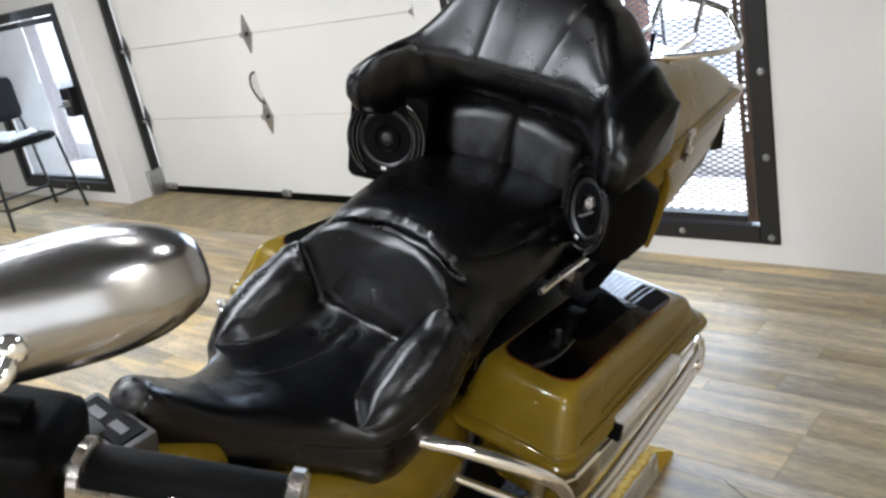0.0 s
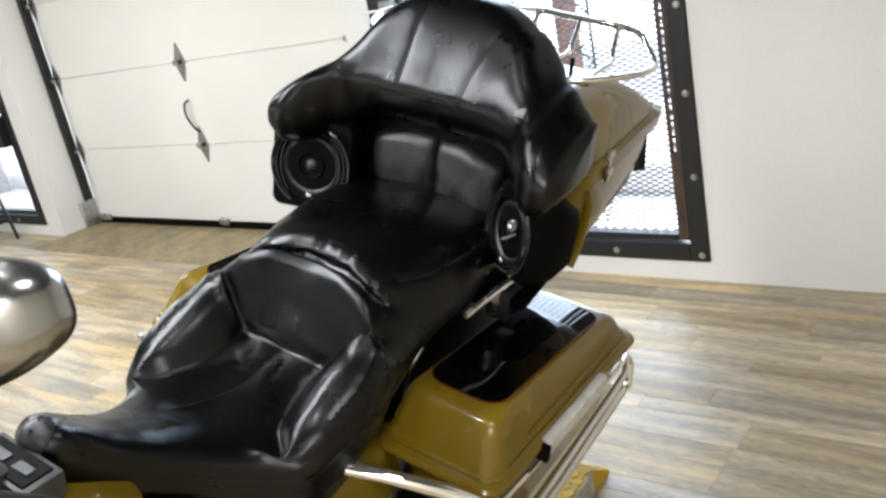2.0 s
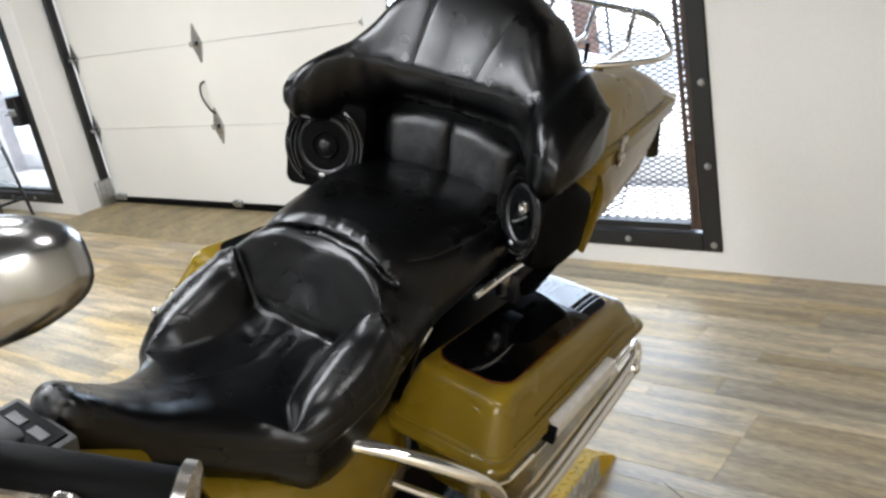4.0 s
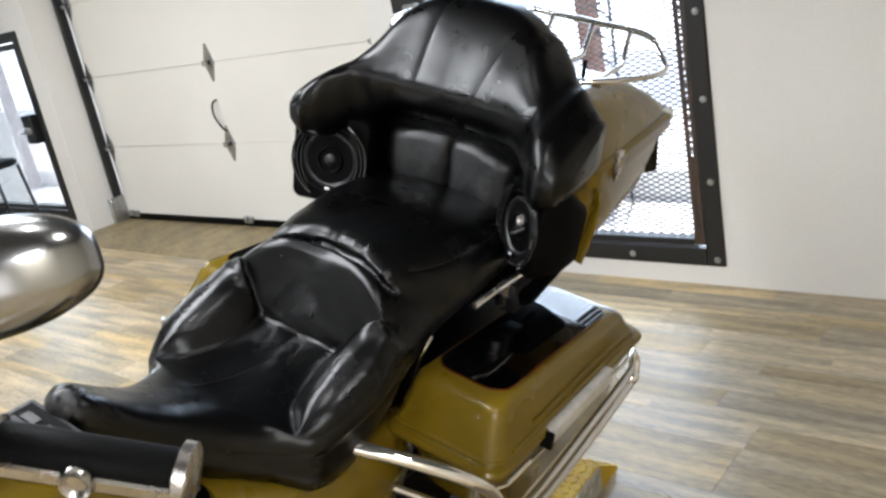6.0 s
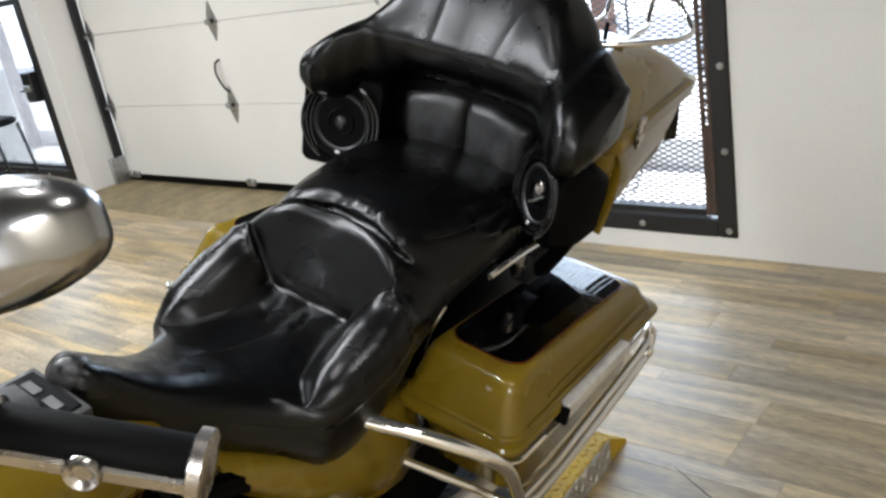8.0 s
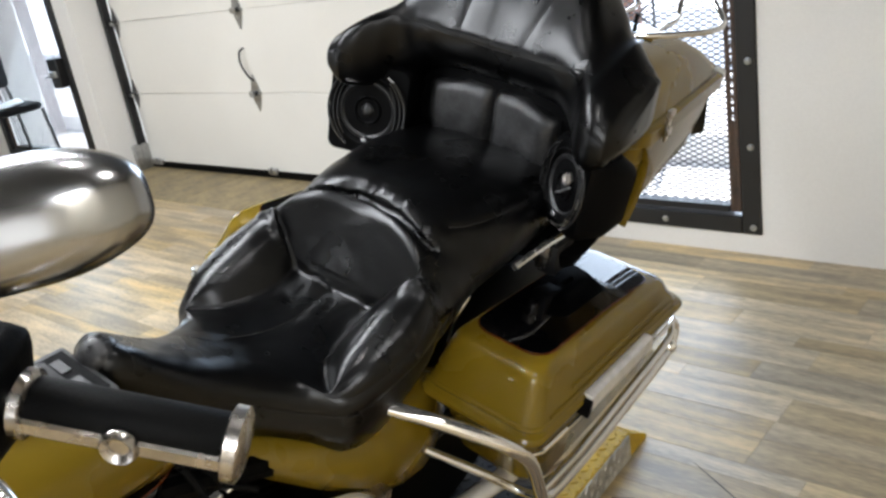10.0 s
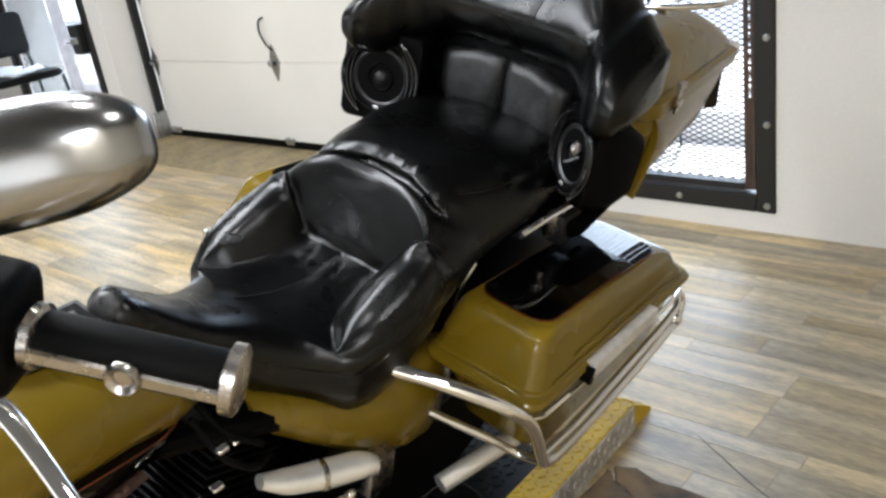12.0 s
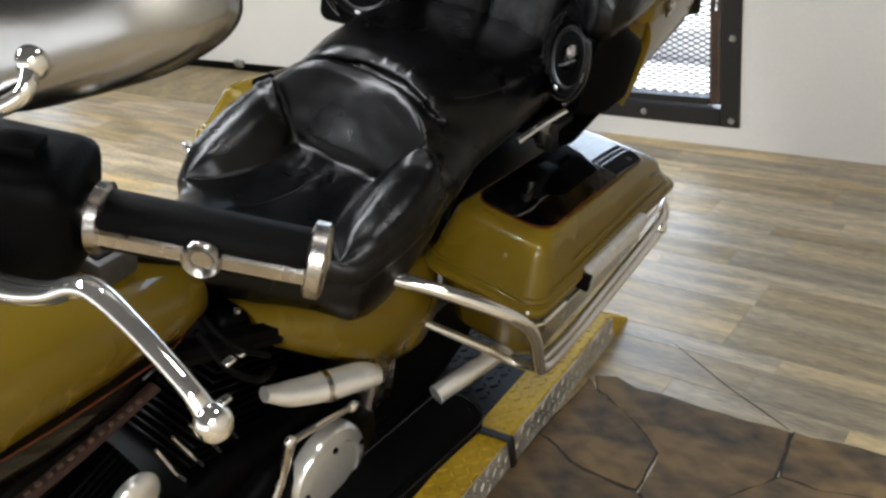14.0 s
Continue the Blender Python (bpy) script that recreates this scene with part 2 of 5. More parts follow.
def tube(bm, points, r, seg=10, steps=6, closed=False, smooth=True, caps=True, flat=1.0):
    """A round bar along the points; r may be a list of radii along it."""
    path = smooth_path(points, steps, closed) if smooth else [Vector(p) for p in points]
    n = len(path)
    loops, side = [], None
    for i, p in enumerate(path):
        a, b = path[(i - 1) % n] if closed or i else p, path[(i + 1) % n] if closed or i < n - 1 else p
        d = (b - a).normalized()
        if side is None:
            side = d.cross(Vector((0, 0, 1)) if abs(d.z) < 0.9 else Vector((1, 0, 0))).normalized()
        else:
            side = (side - d * side.dot(d)).normalized()
        up = side.cross(d)
        if isinstance(r, (int, float)):
            rad = r
        else:
            u = i / (n - 1) * (len(r) - 1)
            k = min(int(u), len(r) - 2)
            rad = r[k] + (r[k + 1] - r[k]) * (u - k)
        loops.append([p + rad * (math.cos(2 * math.pi * j / seg) * side + flat * math.sin(2 * math.pi * j / seg) * up) for j in range(seg)])
    return rings(bm, loops, caps, closed)


def tubed(points, r, **k):
    return tube(bmesh.new(), points, r, **k)


def lathe(bm, profile, m, seg=28):
    """Turns (radius, height) pairs round z, placed by m."""
    loops = [[m @ Vector((max(r, 1e-4) * math.cos(2 * math.pi * j / seg), max(r, 1e-4) * math.sin(2 * math.pi * j / seg), h)) for j in range(seg)] for r, h in profile]
    return rings(bm, loops)


def axis(origin, direction):
    """A frame at origin whose z points along direction."""
    return Matrix.Translation(origin) @ Vector(direction).to_track_quat("Z", "Y").to_matrix().to_4x4()


def sphere(bm, at, r, scale=(1, 1, 1), seg=16):
    bmesh.ops.create_uvsphere(bm, u_segments=seg, v_segments=seg // 2 + 2, radius=r, matrix=Matrix.Translation(at) @ Matrix.Diagonal((*scale, 1)))
    return bm


def slab(bm, outline, base, top, bevel=0.0):
    """A prism over a flat outline of (x, y)."""
    a = [bm.verts.new((x, y, base)) for x, y in outline]
    b = [bm.verts.new((x, y, top)) for x, y in outline]
    n = len(a)
    bm.faces.new(a[::-1])
    f = bm.faces.new(b)
    for i in range(n):
        bm.faces.new((a[i], a[(i + 1) % n], b[(i + 1) % n], b[i]))
    if bevel:
        bmesh.ops.bevel(bm, geom=list(f.edges), offset=bevel, segments=1, affect="EDGES")
    return bm


@functools.lru_cache(maxsize=None)
def slopes(table):
    """Slopes of a smooth curve that never overshoots its points."""
    d = [(b[1] - a[1]) / (b[0] - a[0]) for a, b in zip(table, table[1:])]
    mid = [0.0 if p * q <= 0 else 2 * p * q / (p + q) for p, q in zip(d, d[1:])]
    return (d[0], *mid, d[-1])


def interp(table, x):
    """A smooth curve through (x, y) pairs."""
    if x <= table[0][0]:
        return table[0][1]
    k = slopes(table)
    for i, ((x0, y0), (x1, y1)) in enumerate(zip(table, table[1:])):
        if x <= x1:
            h = x1 - x0
            t = (x - x0) / h
            return y0 + t * (h * k[i] + t * (3 * (y1 - y0) - h * (2 * k[i] + k[i + 1]) + t * (2 * (y0 - y1) + h * (k[i] + k[i + 1]))))
    return table[-1][1]


def bump_at(x, centre, width):
    return math.exp(-((x - centre) / width) ** 2)


def rounded(w, h, r, n=5):
    """A rounded rectangle outline about the origin."""
    out = []
    for cx, cy, a0 in ((w - r, h - r, 0), (r - w, h - r, 90), (r - w, r - h, 180), (w - r, r - h, 270)):
        for i in range(n + 1):
            a = radians(a0 + 90 * i / n)
            out.append((cx + r * math.cos(a), cy + r * math.sin(a)))
    return out


# ---- room ----
X0, X1, Y0, H = -8.2, 2.6, -5.2, 2.38
GATE_R = (-1.37, 0.12, 0.085, 2.20)     # right gate opening x0 x1 z0 z1
GATE_L = (-6.62, -5.03, 0.085, 1.54)    # left gate
BAY = (-4.83, -1.55, 2.25)              # garage bay x0 x1 top
WT = 0.42                               # street wall thickness


def structure(name, bm, mat, label, smooth=False):
    return tagged(part(name, bm, mat, None, smooth=smooth), label, kind="structure")


wall = bmesh.new()
for x0, x1, z0, z1 in ((X0, GATE_L[0], 0, H), (GATE_L[0], GATE_L[1], 0, GATE_L[2]), (GATE_L[0], GATE_L[1], GATE_L[3], H), (GATE_L[1], BAY[0], 0, H),
                       (BAY[0], BAY[1], BAY[2], H), (BAY[1], GATE_R[0], 0, H), (GATE_R[0], GATE_R[1], 0, GATE_R[2]), (GATE_R[0], GATE_R[1], GATE_R[3], H), (GATE_R[1], X1, 0, H)):
    box(wall, (x0, WALL_Y, z0), (x1, WALL_Y + WT, z1))
structure("wall_north", wall, WHITE_WALL, "white painted street wall with gates and a garage bay")
structure("wall_south", boxed((X0, Y0 - 0.2, 0), (X1, Y0, H)), WHITE_WALL, "plain white painted wall")
structure("wall_west", boxed((X0 - 0.2, Y0, 0), (X0, WALL_Y + WT, H)), WHITE_WALL, "plain white painted wall")
# Never seen; its pale tone is picked for what the seat leather reflects.
structure("wall_east", boxed((X1, Y0, 0), (X1 + 0.2, WALL_Y + WT, H)), WHITE_RETURN, "plain cream wall out of view, closing the room")
# Out of view; set low and dark so leather and lids reflect darkness.
structure("ceiling", boxed((X0 - 0.2, Y0 - 0.2, H), (X1 + 0.2, WALL_Y + WT, H + 0.15)), CEILING, "unseen low ceiling, kept dark to darken reflections")
floor = structure("floor", boxed((X0, Y0, -0.2), (X1, WALL_Y + WT, -0.012)), SUBFLOOR, "wood-look plank floor with flagstone patches")
ground = structure("ground", boxed((-40, WALL_Y + WT, -0.25), (40, 60, -0.03)), CONCRETE, "pale concrete yard in bright daylight")
# Plain sheet that glows by itself, behind both gates.
structure("backdrop", boxed((-30, 9, -0.03), (30, 9.3, 7)), GLOW_BACKDROP, "plain glowing backdrop for the bright distance across the yard")

# ---- garage door ----
def garage_door():
    d = empty("garage_door", pose(0, 0, 0))
    tagged(d, "cream sectional garage door with steel hinges, closed", "garage door")
    x0, x1, ph = BAY[0] + 0.03, BAY[1] - 0.02, 0.53
    zs = [0.05 + i * ph for i in range(6)]
    for a, b in zip(zs, zs[1:]):
        part("panel", boxed((x0, DOOR_Y, a + 0.001), (x1, DOOR_Y + 0.045, b - 0.001), 0.0025, 1), DOOR_PAINT, d)
    part("bottom_seal", boxed((x0, DOOR_Y - 0.012, 0.004), (x1, DOOR_Y + 0.04, 0.05), 0.006, 1), RUBBER, d, "black rubber bottom seal")
    xm = -3.25
    for z in zs[1:5]:
        for x, wide in ((x0 + 0.035, 0.9), (xm - 0.03, 1.0), (-1.80, 0.9)):
            bm = bmesh.new()
            s = 0.055 * wide
            for sz in (-1, 1):      # two leaves that narrow to a point
                loops = []
                for k, (w, h) in enumerate(((0.045, 0.012), (0.034, 0.05), (0.012, 0.10), (0.005, 0.12))):
                    loops.append([(x + sx * w * wide, DOOR_Y - yy, z + sz * h * wide) for sx, yy in ((-1, 0.0), (-1, 0.006), (1, 0.006), (1, 0.0))])
                rings(bm, loops)
            tube(bm, [(x - s, DOOR_Y - 0.012, z), (x + s, DOOR_Y - 0.012, z)], 0.011, seg=8)
            box(bm, (x - 0.014, DOOR_Y - 0.05, z - 0.016), (x + 0.022, DOOR_Y - 0.004, z + 0.016), 0.003, 1)
            hinge = part("hinge", bm, GALV, d, "galvanised steel hinge")
            knuckle = boxed((x - 0.030 * wide, DOOR_Y - 0.030, z - 0.012), (x + 0.030 * wide, DOOR_Y - 0.007, z + 0.014), 0.004, 1)
            tube(knuckle, [(x - 0.042 * wide, DOOR_Y - 0.020, z + 0.004), (x + 0.042 * wide, DOOR_Y - 0.020, z + 0.004)], 0.009, seg=8)
            part("knuckle", knuckle, BLACK_STEEL, hinge, "dark steel hinge knuckle")
            if x < -4:
                part("roller", lathe(bmesh.new(), ((0.006, -0.05), (0.006, 0.004), (0.020, 0.006), (0.022, 0.014), (0.016, 0.018), (0.001, 0.019)), axis((x - 0.010, DOOR_Y - 0.045, z + 0.012), (-1, 0, 0)), 14), BLACK_STEEL, hinge, "dark track roller")
    # lift handle above the lower middle hinge
    hx, hz = xm - 0.06, 0.66
    part("pull_handle", tubed([(hx, DOOR_Y, hz + 0.21), (hx - 0.004, DOOR_Y - 0.035, hz + 0.19), (hx - 0.012, DOOR_Y - 0.04, hz + 0.12), (hx + 0.02, DOOR_Y - 0.03, hz + 0.04), (hx + 0.035, DOOR_Y - 0.004, hz)],
                              0.007, seg=8), BLACK_STEEL, d, "dark steel pull handle")
    for x, w in ((x0 + 0.10, 0.07), (xm - 0.02, 0.035)):
        bm = boxed((x - w, DOOR_Y - 0.03, 0.03), (x + w, DOOR_Y - 0.004, 0.075), 0.004, 1)
        box(bm, (x - w * 0.6, DOOR_Y - 0.05, 0.05), (x + w * 0.3, DOOR_Y - 0.02, 0.085), 0.004, 1)
        part("bottom_bracket", bm, GALV, d, "steel bottom bracket")
    return d


garage_door()
tracks = empty("door_track", pose(0, 0, 0))
tagged(tracks, "steel roller track beside the garage door", "door track")
for x in (BAY[0] + 0.012, BAY[1] - 0.03):
    bm = bmesh.new()
    box(bm, (x - 0.010, DOOR_Y - 0.075, 0.1), (x + 0.006, DOOR_Y - 0.003, 2.5), 0.003, 1)
    box(bm, (x - 0.010, DOOR_Y - 0.075, 0.1), (x + 0.030, DOOR_Y - 0.068, 2.5), 0.002, 1)
    part("rail", bm, BLACK_STEEL, tracks, "dark steel track rail")
    part("foot_bracket", boxed((x - 0.011, DOOR_Y - 0.13, 0.0), (x + 0.03, DOOR_Y - 0.004, 0.2), 0.005, 1), GALV, tracks, "galvanised foot bracket")

# ---- mesh gates ----


def expanded_mesh(x0, x1, z0, z1, y, wide=0.046, high=0.022, t=0.0031):
    """Diamond mesh: two families of thin strands clipped to the opening."""
    bm = bmesh.new()
    k = high / wide
    for sgn in (1, -1):
        c = (z0 - k * (x1 - x0)) if sgn > 0 else z0
        top = z1 if sgn > 0 else z1 + k * (x1 - x0)
        while c < top:
            pts = []
            for x in (x0, x1):
                pts.append((x, c + sgn * k * (x - x0)))
            (xa, za), (xb, zb) = pts
            lo, hi = 0.0, 1.0
            for lim, up in ((z0, 1), (z1, -1)):
                fa, fb = up * (za - lim), up * (zb - lim)
                if fa < 0 and fb < 0:
                    lo, hi = 1, 0
                elif fa < 0:
                    lo = max(lo, fa / (fa - fb))
                elif fb < 0:
                    hi = min(hi, fa / (fa - fb))
            if hi - lo > 0.002:
                p = [(xa + (xb - xa) * u, za + (zb - za) * u) for u in (lo, hi)]
                loops = [[(px, y - t * 1.4, pz), (px, y, pz + t), (px, y + t * 1.4, pz), (px, y, pz - t)] for px, pz in p]
                rings(bm, loops)
            c += high
    return bm


def gate(name, g, hinge_right, label):
    x0, x1, z0, z1 = g
    d = empty(name, pose(0, 0, 0))
    tagged(d, label, "security gate")
    y0, y1 = WALL_Y - 0.012, WALL_Y + 0.05
    fr = 0.075
    for lo, hi in (((x0, z0), (x0 + fr, z1)), ((x1 - fr, z0), (x1, z1)), ((x0 + fr, z0), (x1 - fr, z0 + fr * 0.95)), ((x0 + fr, z1 - fr), (x1 - fr, z1))):
        part("frame_bar", boxed((lo[0], y0, lo[1]), (hi[0], y1, hi[1]), 0.004, 1), BLACK_STEEL, d)
    # inner leaf frame, rusty along the hinge side
    a = 0.045
    lx0, lx1, lz0, lz1 = x0 + fr + 0.006, x1 - fr - 0.012, z0 + fr + 0.004, z1 - fr - 0.006
    bars = (((lx0, lz0), (lx0 + a, lz1)), ((lx1 - a, lz0), (lx1, lz1)), ((lx0 + a, lz0), (lx1 - a, lz0 + a * 0.6)), ((lx0 + a, lz1 - a), (lx1 - a, lz1)))
    for i, (lo, hi) in enumerate(bars):
        rusty = (i == 1) if hinge_right else (i == 0)
        if rusty:                       # two thin angle bars with a slot between them, bridged by short welds
            for u0, u1 in ((0.0, 0.40), (0.62, 1.0)):
                part("leaf_bar", boxed((lo[0] + a * u0, y0 + 0.030, lo[1]), (lo[0] + a * u1, y0 + 0.042, hi[1]), 0.002, 1), RUST_STEEL, d, "rusty leaf bar")
            part("slot_plate", boxed((lo[0] + a * 0.40, y0 + 0.03, lo[1]), (lo[0] + a * 0.62, y0 + 0.04, lo[1] + 0.36), 0.001, 1), RUST_STEEL, d, "rusty slot plate")
            for k in range(int((hi[1] - lo[1] - 0.36) / 0.032)):
                z = lo[1] + 0.36 + k * 0.032
                part("weld", boxed((lo[0] + a * 0.40, y0 + 0.03, z), (lo[0] + a * 0.62, y0 + 0.036, z + 0.011), 0.001, 1), RUST_STEEL, d)
            continue
        part("leaf_bar", boxed((lo[0], y0 + 0.02, lo[1]), (hi[0], y1 + 0.015, hi[1]), 0.003, 1), RUST_STEEL if rusty else BLACK_STEEL, d, "rusty leaf bar" if rusty else "")
    mesh = part("diamond_mesh", expanded_mesh(lx0 + a * 0.5, lx1 - a * 0.5, lz0 + 0.01, lz1 - 0.01, y1 - 0.002), BLACK_STEEL, d, "black expanded metal mesh", smooth=False)
    # bolts along the outer frame
    x = x1 - 0.03 if hinge_right else x0 + 0.03
    spots = [(x, z0 + 0.03 + i * 0.325) for i in range(int((z1 - z0) / 0.325) + 1)] + [(x1 - 0.40 - i * 0.37, z0 + 0.035) for i in range(3)]
    for bx, bz in spots:
        if x0 < bx < x1 and bz < z1:
            part("bolt", lathe(bmesh.new(), ((0.0135, 0), (0.0135, 0.004), (0.009, 0.009), (0.001, 0.010)), axis((bx, y0, bz), (0, -1, 0)), 12), GALV, d, "domed steel bolt")
    # lock box
    lx = x0 + 0.07 if hinge_right else x1 - 0.27
    lz = 1.26 if hinge_right else 0.82
    part("lock_box", boxed((lx + 0.02, y0 - 0.045, lz - 0.11), (lx + 0.16, y0 + 0.03, lz + 0.11), 0.006, 1), BLACK_STEEL, d, "black steel lock box")
    bm = boxed((lx + 0.05, y0 - 0.065, lz - 0.03), (lx + 0.14, y0 - 0.04, lz + 0.02), 0.006, 1)
    tube(bm, [(lx - 0.02, y0 - 0.06, lz - 0.02), (lx + 0.10, y0 - 0.06, lz - 0.02)], 0.008, seg=8)
    part("latch", bm, GALV, d, "worn steel latch")
    return d


gate("security_gate", GATE_R, True, "black steel security gate with diamond mesh, closed")
gate("security_gate", GATE_L, False, "low black steel gate with diamond mesh, closed")

# ---- outside ----
kerb = tagged(part("kerb", boxed((-9, 3.1, -0.03), (3, 3.35, 0.13), 0.02, 2), CONCRETE), "pale concrete kerb outside the gates", "kerb")
def yard_post(x, y, look_of=BRICK_POST, label="red-brown steel post with lattice in the yard"):
    d = empty("yard_post", pose(x, y, -0.03))
    tagged(d, label, "post", group="posts in the yard")
    part("upright", boxed((-0.06, -0.05, 0), (0.03, 0.05, 3.4), 0.006, 1), look_of, d)
    bm = bmesh.new()
    for i in range(26):
        z = 0.05 + i * 0.13
        tube(bm, [(0.03, 0, z), (0.12, 0, z + 0.065), (0.03, 0, z + 0.13)], 0.006, seg=6, smooth=False)
    tube(bm, [(0.12, 0, 0), (0.12, 0, 3.4)], 0.008, seg=6, smooth=False)
    part("lattice", bm, BLACK_STEEL if look_of is BRICK_POST else look_of, d, "steel lattice")
    return d


yp = yard_post(-0.96, 3.0)
copy_thing(yp, pose(-1.80, 3.0, -0.03))
yard_post(-7.9, 3.0, PALE_POST, "pale stone-grey post with lattice in the yard")

# ---- lift under the motorcycle ----
LIFT = pose(0, 0, 0, 0, 0, 3.57)
LIFT_TOP = 0.074


def lugs(bm, place, us, vs, size=0.017, high=0.0022):
    """Raised tread lugs, alternately slanted; place(u, v, h) gives a point."""
    for i, u in enumerate(us):
        for j, v in enumerate(vs):
            sgn = 1 if (i + j) % 2 else -1
            a, b = size * 0.5, size * 0.16
            c, s = math.cos(radians(45)), sgn * math.sin(radians(45))
            quad = [(u + c * p - s * q, v + s * p + c * q) for p, q in ((-a, 0), (0, -b), (a, 0), (0, b))]
            low = [bm.verts.new(place(x, y, 0)) for x, y in quad]
            top = [bm.verts.new(place(u + (x - u) * 0.55, v + (y - v) * 0.55, high)) for x, y in quad]
            bm.faces.new(top)
            for k in range(4):
                bm.faces.new((low[k], low[(k + 1) % 4], top[(k + 1) % 4], top[k]))


def lift():
    d = empty("motorcycle_lift", LIFT)
    tagged(d, "low tread-plate motorcycle lift with yellow and black deck", "lift")
    w, y0, y1, yr = 0.335, -2.3, 0.50, 0.60
    strip = 0.090
    part("deck", boxed((-w + strip, y0, LIFT_TOP - 0.02), (w - strip, y1, LIFT_TOP), 0.002, 1), BLACK_PLATE, d, "black tread-plate deck")
    for s in (1, -1):
        xa, xb = sorted((s * (w - strip), s * w))
        part("edge_plate", boxed((xa, y0, LIFT_TOP - 0.02), (xb, y1, LIFT_TOP + 0.001), 0.002, 1), YELLOW_PLATE, d, "yellow painted tread-plate edge")
        bm = boxed((s * w - 0.004, y0, 0.0), (s * w + 0.004, y1, LIFT_TOP - 0.004), 0.001, 1)
        part("side_skirt", bm, STEEL_PLATE, d, "bare steel tread-plate side")
    # ramp at the tail
    bm = bmesh.new()
    rings(bm, [[(-w, y1, 0), (w, y1, 0), (w, y1, LIFT_TOP), (-w, y1, LIFT_TOP)], [(-w, yr, 0), (w, yr, 0), (w, yr, 0.012), (-w, yr, 0.012)]])
    part("ramp", bm, YELLOW_PLATE, d, "yellow tread-plate ramp", smooth=False)
    bm = bmesh.new()
    fall = (LIFT_TOP - 0.012) / (yr - y1)
    lugs(bm, lambda u, v, h: (u, v, LIFT_TOP - fall * (v - y1) + h), [-0.30 + i * 0.0255 for i in range(25)], [y1 + 0.014 + j * 0.0235 for j in range(4)], 0.022, 0.003)
    part("ramp_tread", bm, YELLOW_PLATE, d, "yellow raised tread lugs", smooth=False)
    bm = bmesh.new()
    lugs(bm, lambda u, v, h: (u, v, LIFT_TOP + 0.001 + h), [w - strip + 0.012 + i * 0.0255 for i in range(4)], [-1.2 + j * 0.0255 for j in range(67)], 0.024, 0.003)
    part("edge_tread", bm, YELLOW_PLATE, d, "yellow raised tread lugs", smooth=False)
    bm = bmesh.new()
    lugs(bm, lambda u, v, h: (w + 0.004 + h, v, u), [0.014 + i * 0.0235 for i in range(3)], [-1.2 + j * 0.0255 for j in range(67)], 0.024, 0.003)
    part("skirt_tread", bm, STEEL_PLATE, d, "bare steel raised tread lugs", smooth=False)
    bm = bmesh.new()
    lugs(bm, lambda u, v, h: (u, v, LIFT_TOP + h), [0.0 + i * 0.0255 for i in range(9)], [-1.2 + j * 0.0255 for j in range(67)], 0.024, 0.003)
    part("deck_tread", bm, BLACK_PLATE, d, "black raised tread lugs", smooth=False)
    # folded strap hook over the edge
    bm = boxed((0.20, -0.070, LIFT_TOP + 0.002), (w + 0.014, -0.050, LIFT_TOP + 0.012), 0.003, 1)
    box(bm, (w + 0.005, -0.070, 0.004), (w + 0.015, -0.050, LIFT_TOP + 0.012), 0.003, 1)
    part("strap_hook", bm, BLACK_STEEL, d, "black steel hook over the edge")
    return d


lift()

# ---- the motorcycle ----
bike = empty("motorcycle", BIKE)
tagged(bike, "ochre touring motorcycle with black leather seat, leaning on its stand", "motorcycle")

# The seat: rows of points from its middle line out over the thigh cushion and down the side (one half, mirrored)
SEAT_ROUND = ((0, 0), (0.30, 0.03), (0.55, 0.12), (0.75, 0.28), (0.90, 0.52), (0.98, 0.80), (1.0, 1.0))


def nose_row(y, z, w, z_pipe, z_base):
    row = [(w * u, y + 0.10 * w * u, z + (z_pipe - z) * k) for u, k in SEAT_ROUND]
    return row + [(w * 0.97, y + 0.1 * w, z_pipe + 0.55 * (z_base - z_pipe)), (w * 0.80, y + 0.1 * w, z_base)]


def flank(row, y_pipe, z_pipe, z_base, w=0.209):
    """Adds the piping line and the lower side to a row of the seat's skin."""
    return row + [(w, y_pipe, z_pipe), (w - 0.006, y_pipe, z_pipe + 0.5 * (z_base - z_pipe)), (w - 0.030, y_pipe, z_base)]


